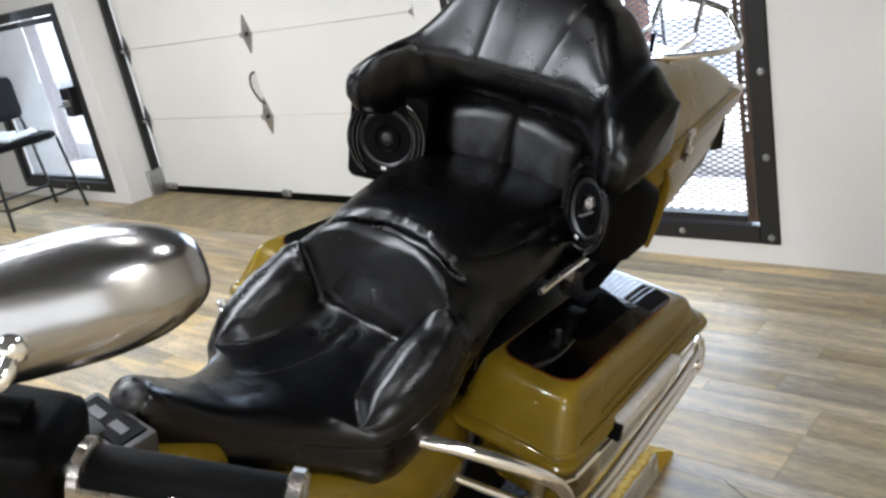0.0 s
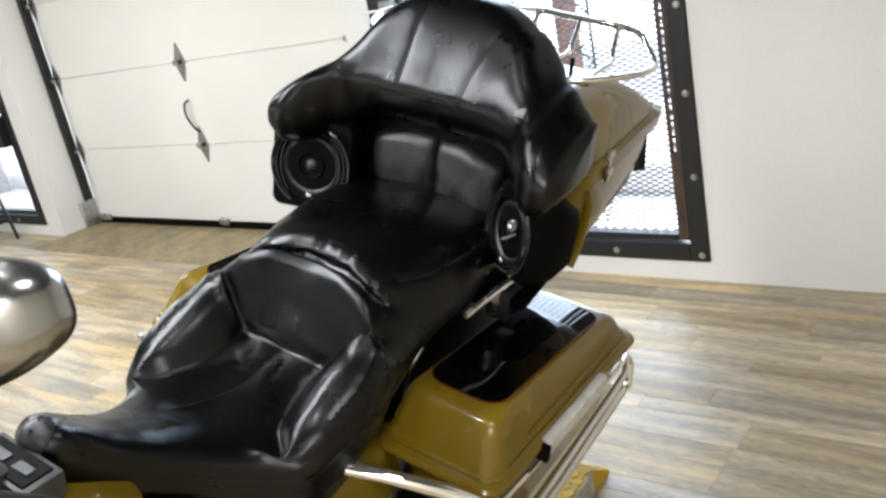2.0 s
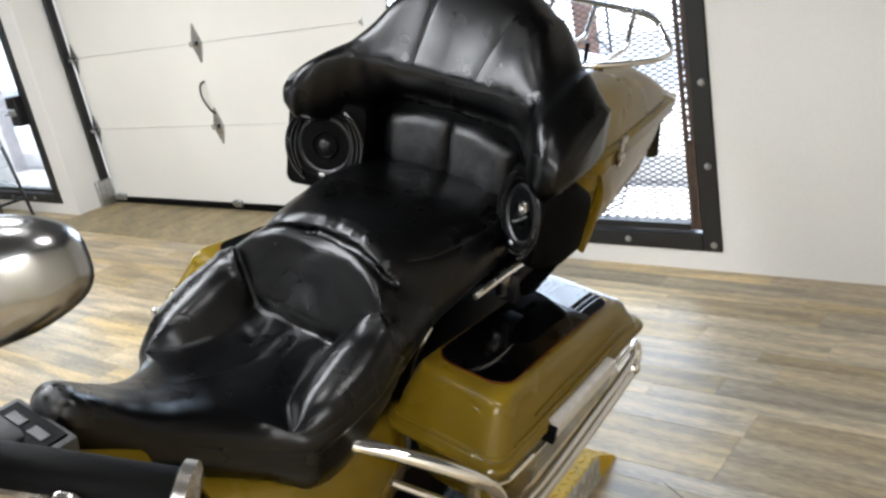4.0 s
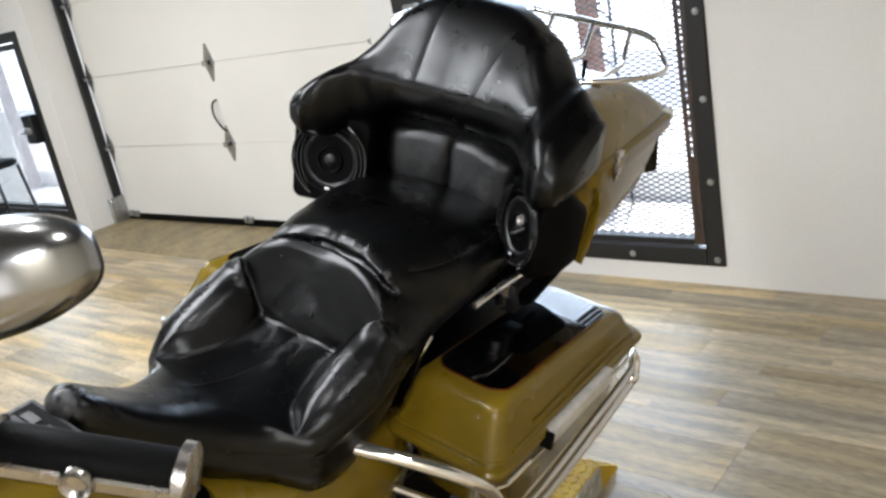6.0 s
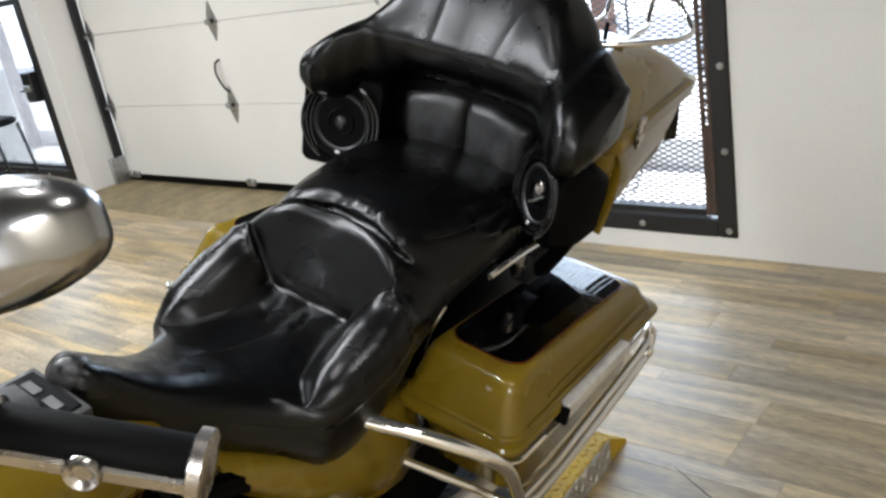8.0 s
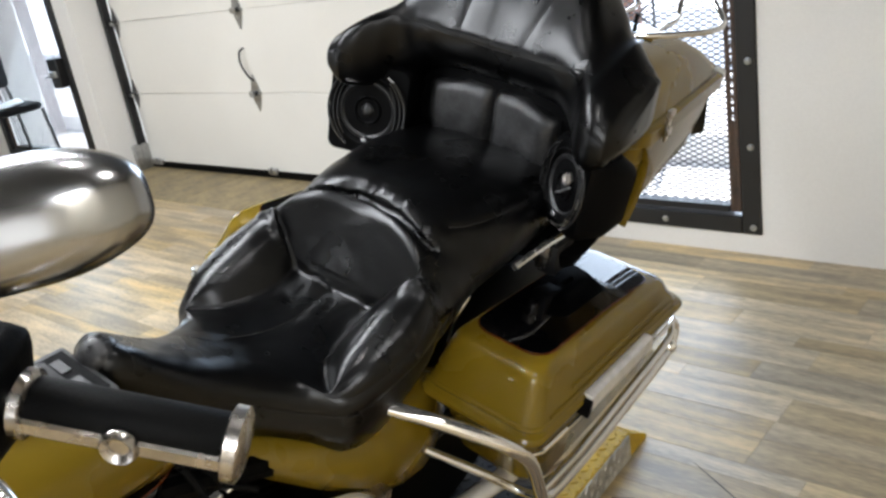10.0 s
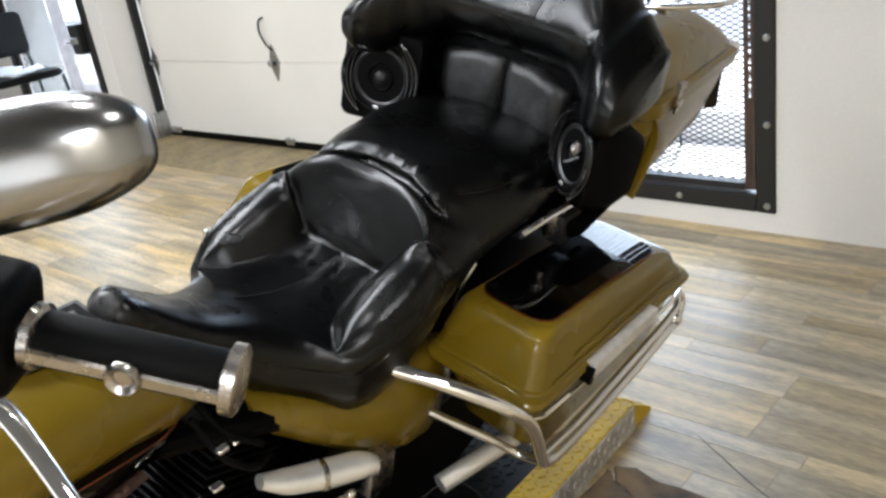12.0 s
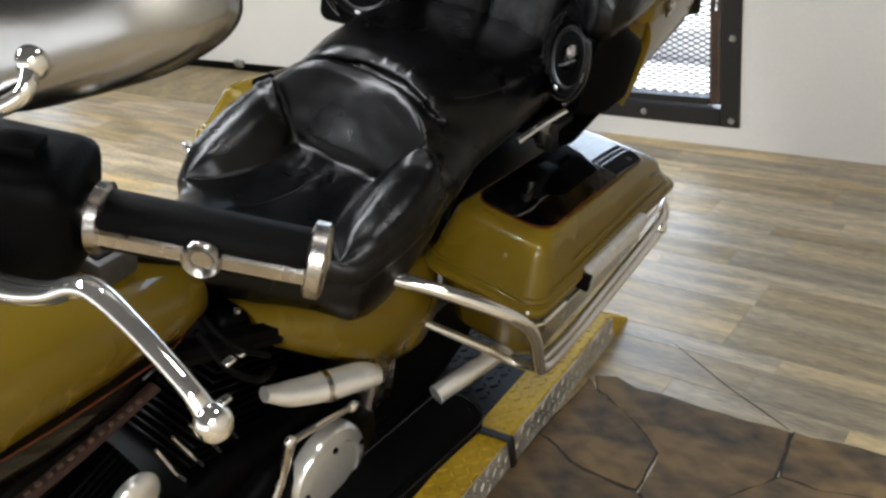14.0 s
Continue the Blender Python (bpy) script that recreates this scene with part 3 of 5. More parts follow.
SEAT_ROWS = [
    nose_row(-0.782, 0.862, 0.022, 0.850, 0.832), nose_row(-0.773, 0.877, 0.038, 0.850, 0.808), nose_row(-0.752, 0.886, 0.050, 0.838, 0.775),
    nose_row(-0.722, 0.868, 0.060, 0.812, 0.745), nose_row(-0.680, 0.832, 0.074, 0.776, 0.712), nose_row(-0.630, 0.796, 0.092, 0.742, 0.680),
    nose_row(-0.580, 0.772, 0.120, 0.712, 0.645), nose_row(-0.535, 0.754, 0.156, 0.692, 0.615),
    flank([(0, -0.490, 0.742), (0.060, -0.490, 0.741), (0.142, -0.492, 0.727), (0.164, -0.493, 0.728), (0.182, -0.490, 0.718), (0.194, -0.486, 0.704)], -0.480, 0.688, 0.595, 0.198),
    flank([(0, -0.450, 0.737), (0.055, -0.450, 0.736), (0.116, -0.450, 0.730), (0.160, -0.452, 0.749), (0.201, -0.446, 0.743), (0.214, -0.440, 0.716)], -0.436, 0.694, 0.585, 0.210),
    flank([(0, -0.400, 0.735), (0.048, -0.400, 0.735), (0.096, -0.400, 0.734), (0.152, -0.404, 0.769), (0.206, -0.396, 0.766), (0.221, -0.390, 0.732)], -0.386, 0.704, 0.590, 0.214),
    flank([(0, -0.352, 0.738), (0.044, -0.352, 0.738), (0.088, -0.354, 0.741), (0.148, -0.360, 0.787), (0.207, -0.352, 0.784), (0.223, -0.346, 0.746)], -0.342, 0.716, 0.620, 0.215),
    flank([(0, -0.309, 0.747), (0.045, -0.310, 0.749), (0.087, -0.313, 0.753), (0.144, -0.320, 0.799), (0.196, -0.308, 0.805), (0.214, -0.302, 0.768)], -0.298, 0.732, 0.650, 0.213),
    flank([(0, -0.294, 0.771), (0.050, -0.295, 0.773), (0.104, -0.304, 0.774), (0.146, -0.306, 0.812), (0.193, -0.294, 0.815), (0.211, -0.284, 0.780)], -0.278, 0.744, 0.672),
    flank([(0, -0.268, 0.816), (0.056, -0.271, 0.818), (0.130, -0.291, 0.803), (0.162, -0.292, 0.829), (0.190, -0.280, 0.815), (0.208, -0.265, 0.786)], -0.260, 0.754, 0.690),
    flank([(0, -0.250, 0.852), (0.060, -0.254, 0.853), (0.142, -0.278, 0.834), (0.166, -0.279, 0.832), (0.188, -0.265, 0.817), (0.205, -0.246, 0.792)], -0.240, 0.763, 0.705),
    flank([(0, -0.237, 0.875), (0.055, -0.242, 0.876), (0.108, -0.254, 0.871), (0.146, -0.263, 0.853), (0.178, -0.250, 0.827), (0.201, -0.226, 0.802)], -0.218, 0.772, 0.715, 0.206),
    flank([(0, -0.223, 0.885), (0.050, -0.227, 0.885), (0.097, -0.238, 0.881), (0.136, -0.246, 0.865), (0.172, -0.232, 0.836), (0.197, -0.206, 0.808)], -0.198, 0.780, 0.722, 0.204),
    flank([(0, -0.212, 0.880), (0.050, -0.216, 0.880), (0.092, -0.226, 0.878), (0.131, -0.233, 0.865), (0.168, -0.216, 0.840), (0.194, -0.190, 0.814)], -0.182, 0.786, 0.726, 0.203),
    flank([(0, -0.201, 0.898), (0.050, -0.204, 0.897), (0.090, -0.213, 0.891), (0.129, -0.221, 0.874), (0.166, -0.200, 0.846), (0.193, -0.172, 0.820)], -0.165, 0.790, 0.730, 0.202),
    flank([(0, -0.180, 0.909), (0.050, -0.182, 0.908), (0.092, -0.188, 0.901), (0.132, -0.194, 0.884), (0.168, -0.172, 0.856), (0.193, -0.146, 0.828)], -0.140, 0.796, 0.735, 0.202),
    flank([(0, -0.130, 0.914), (0.050, -0.130, 0.913), (0.098, -0.130, 0.907), (0.140, -0.130, 0.893), (0.172, -0.120, 0.868), (0.194, -0.105, 0.840)], -0.100, 0.806, 0.740, 0.203),
    flank([(0, -0.030, 0.913), (0.050, -0.030, 0.912), (0.100, -0.030, 0.907), (0.145, -0.030, 0.896), (0.177, -0.025, 0.878), (0.197, -0.020, 0.852)], -0.015, 0.818, 0.750, 0.204),
    flank([(0, 0.080, 0.903), (0.050, 0.080, 0.903), (0.100, 0.080, 0.899), (0.145, 0.080, 0.890), (0.176, 0.080, 0.874), (0.194, 0.080, 0.850)], 0.080, 0.820, 0.755, 0.200),
    flank([(0, 0.210, 0.880), (0.050, 0.210, 0.880), (0.100, 0.210, 0.877), (0.140, 0.210, 0.870), (0.165, 0.210, 0.856), (0.180, 0.210, 0.838)], 0.210, 0.815, 0.760, 0.185),
]


def catmull(a, b, c, d, t):
    return 0.5 * (2 * b + (c - a) * t + (2 * a - 5 * b + 4 * c - d) * t * t + (3 * b - a - 3 * c + d) * t ** 3)


def mirrored(row):
    """A whole row: the right half mirrored, then the left half."""
    return [Vector((-x, y, z)) for x, y, z in row[:0:-1]] + [Vector(p) for p in row]


def seat_skin(u, v):
    """The seat's skin at u across (0 in the middle, +-8 at the base) and v rows along."""
    def across(row):
        k = min(max(int(math.floor(u + 8)), 0), 15)
        at = [row[min(max(k + o, 0), 16)] for o in (-1, 0, 1, 2)]
        return catmull(*at, u + 8 - k)
    k = min(max(int(math.floor(v)), 0), len(SEAT_NET) - 2)
    rows = [SEAT_NET[min(max(k + o, 0), len(SEAT_NET) - 1)] for o in (-1, 0, 1, 2)]
    return catmull(*[across(r) for r in rows], v - k)


SEAT_NET = [mirrored(r) for r in SEAT_ROWS]


def press(bm, line, deep, wide, puff=0.0, puff_wide=0.02):
    """Presses a stitched seam into a skin along a line, and lets the leather swell a little on both sides."""
    bm.normal_update()
    pts = np.array([tuple(p) for p in line])
    for v in bm.verts:
        d2 = ((pts - np.array(tuple(v.co))) ** 2).sum(1).min()
        if d2 < (3 * max(wide, puff_wide if puff else 0)) ** 2:
            d = math.sqrt(d2)
            v.co -= v.normal * (deep * math.exp(-(d / wide) ** 2) + (puff * math.exp(-(d / puff_wide) ** 2) if puff else 0.0))


def seat_line(points, steps=14):
    """A line on the seat's skin through (u, v) places."""
    return [seat_skin(p.x, p.y) for p in smooth_path([(u, v, 0) for u, v in points], steps)]


def build_seat():
    bm = bmesh.new()
    rows, nu, nv = [], 128, 10
    last = len(SEAT_NET) - 1
    for j in range(last * nv + 1):
        row = []
        for i in range(nu + 1):
            u, v = -8 + 16 * i / nu, j / nv
            p = seat_skin(u, v)
            if 2 < abs(u) < 4.5 and 8 < v < 15.3:               # the thigh cushions are stuffed full
                full = math.sin(math.pi * (abs(u) - 2) / 2.5) ** 0.75 * math.sin(math.pi * min((v - 8) / 3.2, 0.5)) * math.sin(math.pi * min((15.3 - v) / 4, 0.5))
                p = p + Vector((-0.35 if u > 0 else 0.35, -0.12, 0.9)) * 0.011 * full
            row.append(p)
        rows.append(row)
    rings(bm, rows)
    seams = []
    for s in (-1, 1):
        seams.append(([(0, 12), (s * 1, 12), (s * 2, 12)], 0.0035, 0.0042))                             # back meets seat
        seams.append(([(s * 2, 12), (s * 2, 13), (s * 2.05, 14), (s * 2.4, 14.8), (s * 3.0, 15.0), (s * 3.6, 14.7)], 0.0030, 0.0040))     # cushion and back
        seams.append(([(s * 2, 12), (s * 2, 11), (s * 2, 10), (s * 2, 9), (s * 2.1, 8.3), (s * 2.5, 8.0)], 0.0034, 0.0042))      # cushion and seat
        seams.append(([(s * 2.5, 8.0), (s * 3.4, 7.95), (s * 4.2, 8.3), (s * 4.45, 9.2), (s * 4.5, 10.2), (s * 4.5, 11.4), (s * 4.3, 13), (s * 4.0, 14), (s * 3.6, 14.7)], 0.0026, 0.0040))     # cushion and side
        seams.append(([(s * 6, v) for v in range(5, 16)], 0.0022, 0.0040))                                # piping along the side
        seams.append(([(s * 3.3, 20.2), (s * 3.8, 21), (s * 4.2, 22), (s * 4.1, 23)], 0.0015, 0.0035))
    seams.append(([(-0.2, 12), (-0.15, 11), (0.0, 10), (-0.1, 9), (-0.25, 8), (-0.5, 7)], 0.0014, 0.0032))
    for spots, deep, wide in seams:
        press(bm, seat_line(spots), deep * 0.55, wide * 1.1, deep * 0.55, 0.015)
    for spots, deep in ((((-3.0, 18.0), (0, 18.05), (3.4, 18.2)), 0.010), (((-0.75, 18.2), (0.4, 18.1), (1.35, 18.2)), 0.017)):    # the fold, deepest in the middle
        press(bm, seat_line(spots), deep, 0.0055)
    for k, u in enumerate((-0.35, -0.05, 0.25, 0.5, 0.8, 1.1)):           # gathers in the fold
        press(bm, seat_line(((u, 18.3), (u + 0.06, 19.2), (u + 0.02, 19.9))), 0.0028 + 0.0008 * (k % 2), 0.0028)
    tucks = (((5.0, 10.8), (4.2, 10.9), (3.5, 11.15), 0.0065), ((4.9, 11.1), (4.3, 10.65), (3.8, 10.5), 0.0040), ((3.9, 9.3), (3.2, 9.7), (2.6, 10.1), 0.0030), ((4.4, 9.2), (3.6, 9.45), (3.0, 9.6), 0.0034),
             ((4.7, 9.9), (3.9, 10.0), (3.2, 10.3), 0.0026), ((2.4, 11.5), (3.0, 11.1), (3.6, 11.0), 0.0018), ((3.2, 8.3), (3.6, 8.8), (3.7, 9.3), 0.0022))
    for a, b, c, deep in tucks:
        press(bm, seat_line((a, b, c)), deep, 0.0034)
    for a, b, c, deep in (((-2.3, 13.4), (-3.0, 12.8), (-3.6, 12.6), 0.0040), ((-2.4, 14.2), (-3.1, 13.6), (-3.8, 13.5), 0.0034), ((-3.2, 11.7), (-3.8, 11.3), (-4.3, 11.4), 0.0026),
                          ((-3.4, 12.4), (-3.9, 12.1), (-4.4, 12.2), 0.0026), ((0.2, 11.9), (0.5, 11.3), (0.6, 10.6), 0.0012), ((-1.2, 11.8), (-1.0, 11.2), (-1.1, 10.4), 0.0014),
                          ((1.2, 11.7), (1.0, 11.0), (1.1, 10.2), 0.0010), ((-1.5, 10.9), (-0.7, 10.4), (0.3, 10.3), 0.0010), ((1.4, 20.4), (2.2, 20.9), (3.0, 20.6), 0.0012)):
        press(bm, seat_line((a, b, c)), deep, 0.0040)
    bm.normal_update()
    for v in bm.verts:                                                     # soft unevenness of the padding
        v.co += v.normal * (0.0010 * noise.noise(v.co * 14) + 0.0006 * noise.noise(v.co * 45))
    seat = part("seat", bm, LEATHER, bike, "black leather two-up seat with bolsters", angle=80)
    for spots, deep, wide in seams:
        part("seam", tubed([seat_hit(seat, p) for p in seat_line(spots, 5)], 0.0011, seg=6, smooth=False), STITCH, seat, "stitched leather seam")
    cap = bmesh.new()
    sphere(cap, (0, -0.757, 0.862), 0.031, (1.05, 0.95, 0.92), 24)
    for v in cap.verts:
        v.co += 0.0030 * noise.noise(v.co * 60) * Vector((0, -1, 0.6))
    part("nose_cap", cap, SCUFF_HIGHLIGHT, seat, "scuffed leather nose of the seat, its highlight in the grey")
    return seat


def seat_hit(ob, p):
    """The nearest place on a skin, a hair above it."""
    found, place, normal, _ = ob.closest_point_on_mesh(p)
    return place + normal * 0.0002 if found else p


build_seat()


def upper_backrest():
    """Broad pad that wraps round the front of the top case: a dome in the middle and a drooping wing at each end."""
    bm = bmesh.new()
    loops, n = [], 150
    wide = 0.332
    top = ((0, 1.271), (0.07, 1.267), (0.12, 1.250), (0.165, 1.218), (0.205, 1.160), (0.235, 1.120), (0.27, 1.096), (0.30, 1.074), (0.325, 1.050), (wide, 1.030))
    low = ((0, 1.012), (0.10, 1.008), (0.16, 0.995), (0.205, 0.965), (0.24, 0.960), (0.28, 0.958), (0.315, 0.982), (wide, 1.015))
    fwd = ((0, 0.104), (0.10, 0.101), (0.17, 0.092), (0.205, 0.078), (0.235, 0.040), (0.262, 0.002), (0.29, -0.014), (0.315, -0.010), (wide, 0.03))
    thick = ((0, 0.12), (0.15, 0.14), (0.22, 0.175), (0.28, 0.205), (0.32, 0.18), (wide, 0.10))
    for i in range(n + 1):
        a = -1 + 2 * i / n
        x = wide * (1 - (1 - abs(a)) ** 1.4) * (1 if a > 0 else -1)
        u = abs(x)
        x *= 1 if x > 0 else 0.94
        zt, zl, yf, th = interp(top, u), interp(low, u), interp(fwd, u), interp(thick, u)
        h = zt - zl
        ring = []
        for k in range(110):
            b = 2 * math.pi * k / 110
            cy, cz = math.cos(b), math.sin(b)
            ey = math.copysign(abs(cy) ** 0.58, cy)
            ez = math.copysign(abs(cz) ** (0.80 if cz > 0 else 0.62), cz)
            y = yf + th / 2 - ey * th / 2
            z = (zt + zl) / 2 + ez * h / 2
            z += interp(((0.15, 0), (0.26, 1)), u) * (0.068 if x > 0 else 0.012) * (y - yf) / max(th, 0.01) * (1 if ez > 0 else 0.25)
            y += 0.42 * max(z - 1.10, 0)
            roll = bump_at(z, zl + 0.055, 0.05) * (ey > 0) * (1 - interp(((0.2, 0), (0.3, 1)), u))
            y += 0.34 * max(1.105 - z, 0) * (ey > 0) * (1 - interp(((0.15, 0), (0.23, 1)), u)) - 0.004 * roll
            ring.append((x, y + 0.0016 * noise.noise(Vector((x * 16, z * 16, 5))), z))
        loops.append(ring)
    rings(bm, loops)
    return part("upper_backrest", bm, LEATHER, bike, "broad black leather wrap-round backrest pad", angle=75)


def front_of_pad(x, z):
    """The pad's front skin at x, z, found by casting a ray onto its mesh."""
    hit, place, normal, _ = PAD.ray_cast(Vector((x, -0.5, z)), Vector((0, 1, 0)))
    return place + normal * 0.0004 if hit else None


PAD = upper_backrest()
PAD_SEAMS = ([(-0.225, 1.116), (-0.17, 1.106), (-0.10, 1.098), (0.0, 1.094), (0.10, 1.097), (0.17, 1.106), (0.238, 1.116)],
             [(-0.068, 1.096), (-0.064, 1.15), (-0.060, 1.21), (-0.058, 1.255)],
             [(0.069, 1.096), (0.080, 1.14), (0.098, 1.19), (0.112, 1.235)])
pad_lines = [[p for p in (front_of_pad(q.x, q.y) for q in smooth_path([(x, z, 0) for x, z in line], 10)) if p] for line in PAD_SEAMS]
bm = bmesh.new()
bm.from_mesh(PAD.data)
for line in pad_lines:
    press(bm, line, 0.0013, 0.0038, 0.0003, 0.013)
bm.to_mesh(PAD.data)
bm.free()
for line in pad_lines:
    part("seam", tubed([seat_hit(PAD, p) for p in line], 0.0011, seg=6, smooth=False), STITCH, PAD, "stitched leather seam")


def lower_backrest():
    for s in (-1, 1):
        bm = bmesh.new()
        loops = []
        for i in range(15):
            x = s * (0.0015 + 0.150 * i / 14)
            edge = min(i * 2.2 + 0.6, (14 - i) * 1.2) / 3
            pinch = min(1.0, 0.55 + 0.45 * min(edge, 1.0))
            y0 = 0.140 - 0.7 * x * x
            z0, z1 = 0.868 + 0.15 * (1 - pinch) * 0.3, 1.000 - 0.25 * max(abs(x) - 0.07, 0)
            ring = []
            for k in range(40):
                b = 2 * math.pi * k / 40
                cy, cz = math.cos(b), math.sin(b)
                ring.append((x, y0 + 0.045 - math.copysign(abs(cy) ** 0.42, cy) * 0.045 * pinch + 0.12 * (cz * 0.06) + 0.002 * noise.noise(Vector((x * 40, cz * 3, 2))),
                             (z0 + z1) / 2 + math.copysign(abs(cz) ** 0.40, cz) * (z1 - z0) / 2 * (0.9 + 0.1 * pinch)))
            loops.append(ring)
        rings(bm, loops)
        part("lower_backrest", bm, WORN_LEATHER, bike, "creased black leather lumbar cushion half", angle=75)


lower_backrest()
part("backing_plate", boxed((-0.21, 0.165, 0.84), (0.21, 0.185, 1.04), 0.008, 2), BLACK_PLASTIC, bike, "black backing plate behind the cushions")


def speaker_pod(s):
    c = Vector((s * 0.238, 0.058, 0.908))
    d = Vector((-s * 0.30, -0.94, 0.12) if s < 0 else (-0.56, -0.82, 0.10)).normalized()
    fr = axis(c, d)
    side = Vector((0, 0, 1)).cross(d).normalized()
    up = d.cross(side)

    def at(u, v, h):
        return c + side * u + up * v + d * h
    bm = bmesh.new()
    out = rounded(0.088, 0.098, 0.020) if s < 0 else rounded(0.072, 0.086, 0.030)
    rings(bm, [[at(u * k, v * k, h) for u, v in out] for k, h in ((0.7, -0.16 if s < 0 else -0.10), (0.95, -0.10 if s < 0 else -0.06), (1.0, -0.02), (1.0, 0.0), (0.95, 0.008))])
    pod = part("speaker_pod", bm, BLACK_PLASTIC, bike, "black moulded rear speaker pod")
    r = 1.0 if s < 0 else 0.92
    part("trim_ring", lathe(bmesh.new(), ((0.074 * r, 0.006), (0.076 * r, 0.012), (0.073 * r, 0.015), (0.068 * r, 0.012), (0.062 * r, 0.004)), fr, 48), BLACK_PLASTIC, pod, "black speaker trim ring")
    part("speaker_cone", lathe(bmesh.new(), ((0.064 * r, 0.006), (0.061 * r, 0.011), (0.057 * r, 0.012), (0.053 * r, 0.008), (0.050 * r, 0.007), (0.030 * r, -0.004), (0.028 * r, -0.004)), fr, 48), CONE, pod, "dark ringed speaker cone")
    part("tweeter_ring", lathe(bmesh.new(), ((0.029 * r, -0.006), (0.030 * r, 0.009), (0.027 * r, 0.012), (0.024 * r, 0.009), (0.022 * r, 0.002), (0.014 * r, 0.001)), fr, 40), BLACK_PLASTIC, pod, "black tweeter ring")
    part("tweeter", lathe(bmesh.new(), ((0.015 * r, 0.0), (0.014 * r, 0.008), (0.010 * r, 0.012), (0.005 * r, 0.014), (0.0005, 0.0145)), fr, 28), CONE, pod, "dark dome tweeter")
    for k in (0, 1):                                   # curved guard ribs on both sides
        for off, rr in ((0.0, 0.0030), (0.010, 0.0016), (0.020, 0.0016)):
            span = 62 - off * 900
            pts = [fr @ Vector(((0.084 - off) * r * math.cos(q), (0.088 - off * 0.3) * r * math.sin(q), 0.017)) for q in [radians(180 * k - span + 2 * span * i / 10) for i in range(11)]]
            part("guard_rib", tubed(pts, rr, seg=6), GUARD, pod, "curved black guard rib")
    part("badge", box(bmesh.new(), (-0.006, -0.0035, 0), (0.006, 0.0035, 0.002), 0.001, 1, m=Matrix.Translation(at(0.0, -0.062 * r, 0.017)) @ d.to_track_quat("Z", "Y").to_matrix().to_4x4()), BADGE, pod, "tiny silver badge")
    if s > 0:
        part("emblem", lathe(bmesh.new(), ((0.013, 0.010), (0.013, 0.016), (0.011, 0.018), (0.007, 0.017), (0.005, 0.014), (0.001, 0.0145)), fr @ pose(0.010, 0.018, 0), 24), CHROME_WORN, pod, "silver domed emblem")
        part("emblem_bar", tubed([fr @ Vector(v) for v in ((0.030, 0.010, 0.019), (0.008, -0.008, 0.020), (-0.006, -0.016, 0.019))], 0.0042, seg=8, flat=0.5), BADGE, pod, "silver emblem bar")
        arc = [fr @ Vector((0.068 * math.cos(q), 0.074 * math.sin(q), 0.018)) for q in [radians(-100 + 105 * i / 14) for i in range(15)]]
        part("chrome_arc", tubed(arc, [0.0010, 0.0022, 0.0028, 0.0022, 0.0010], seg=8, smooth=False), CHROME_WORN, pod, "bright chrome arc on the speaker rim")
    return pod


speaker_pod(1)
speaker_pod(-1)


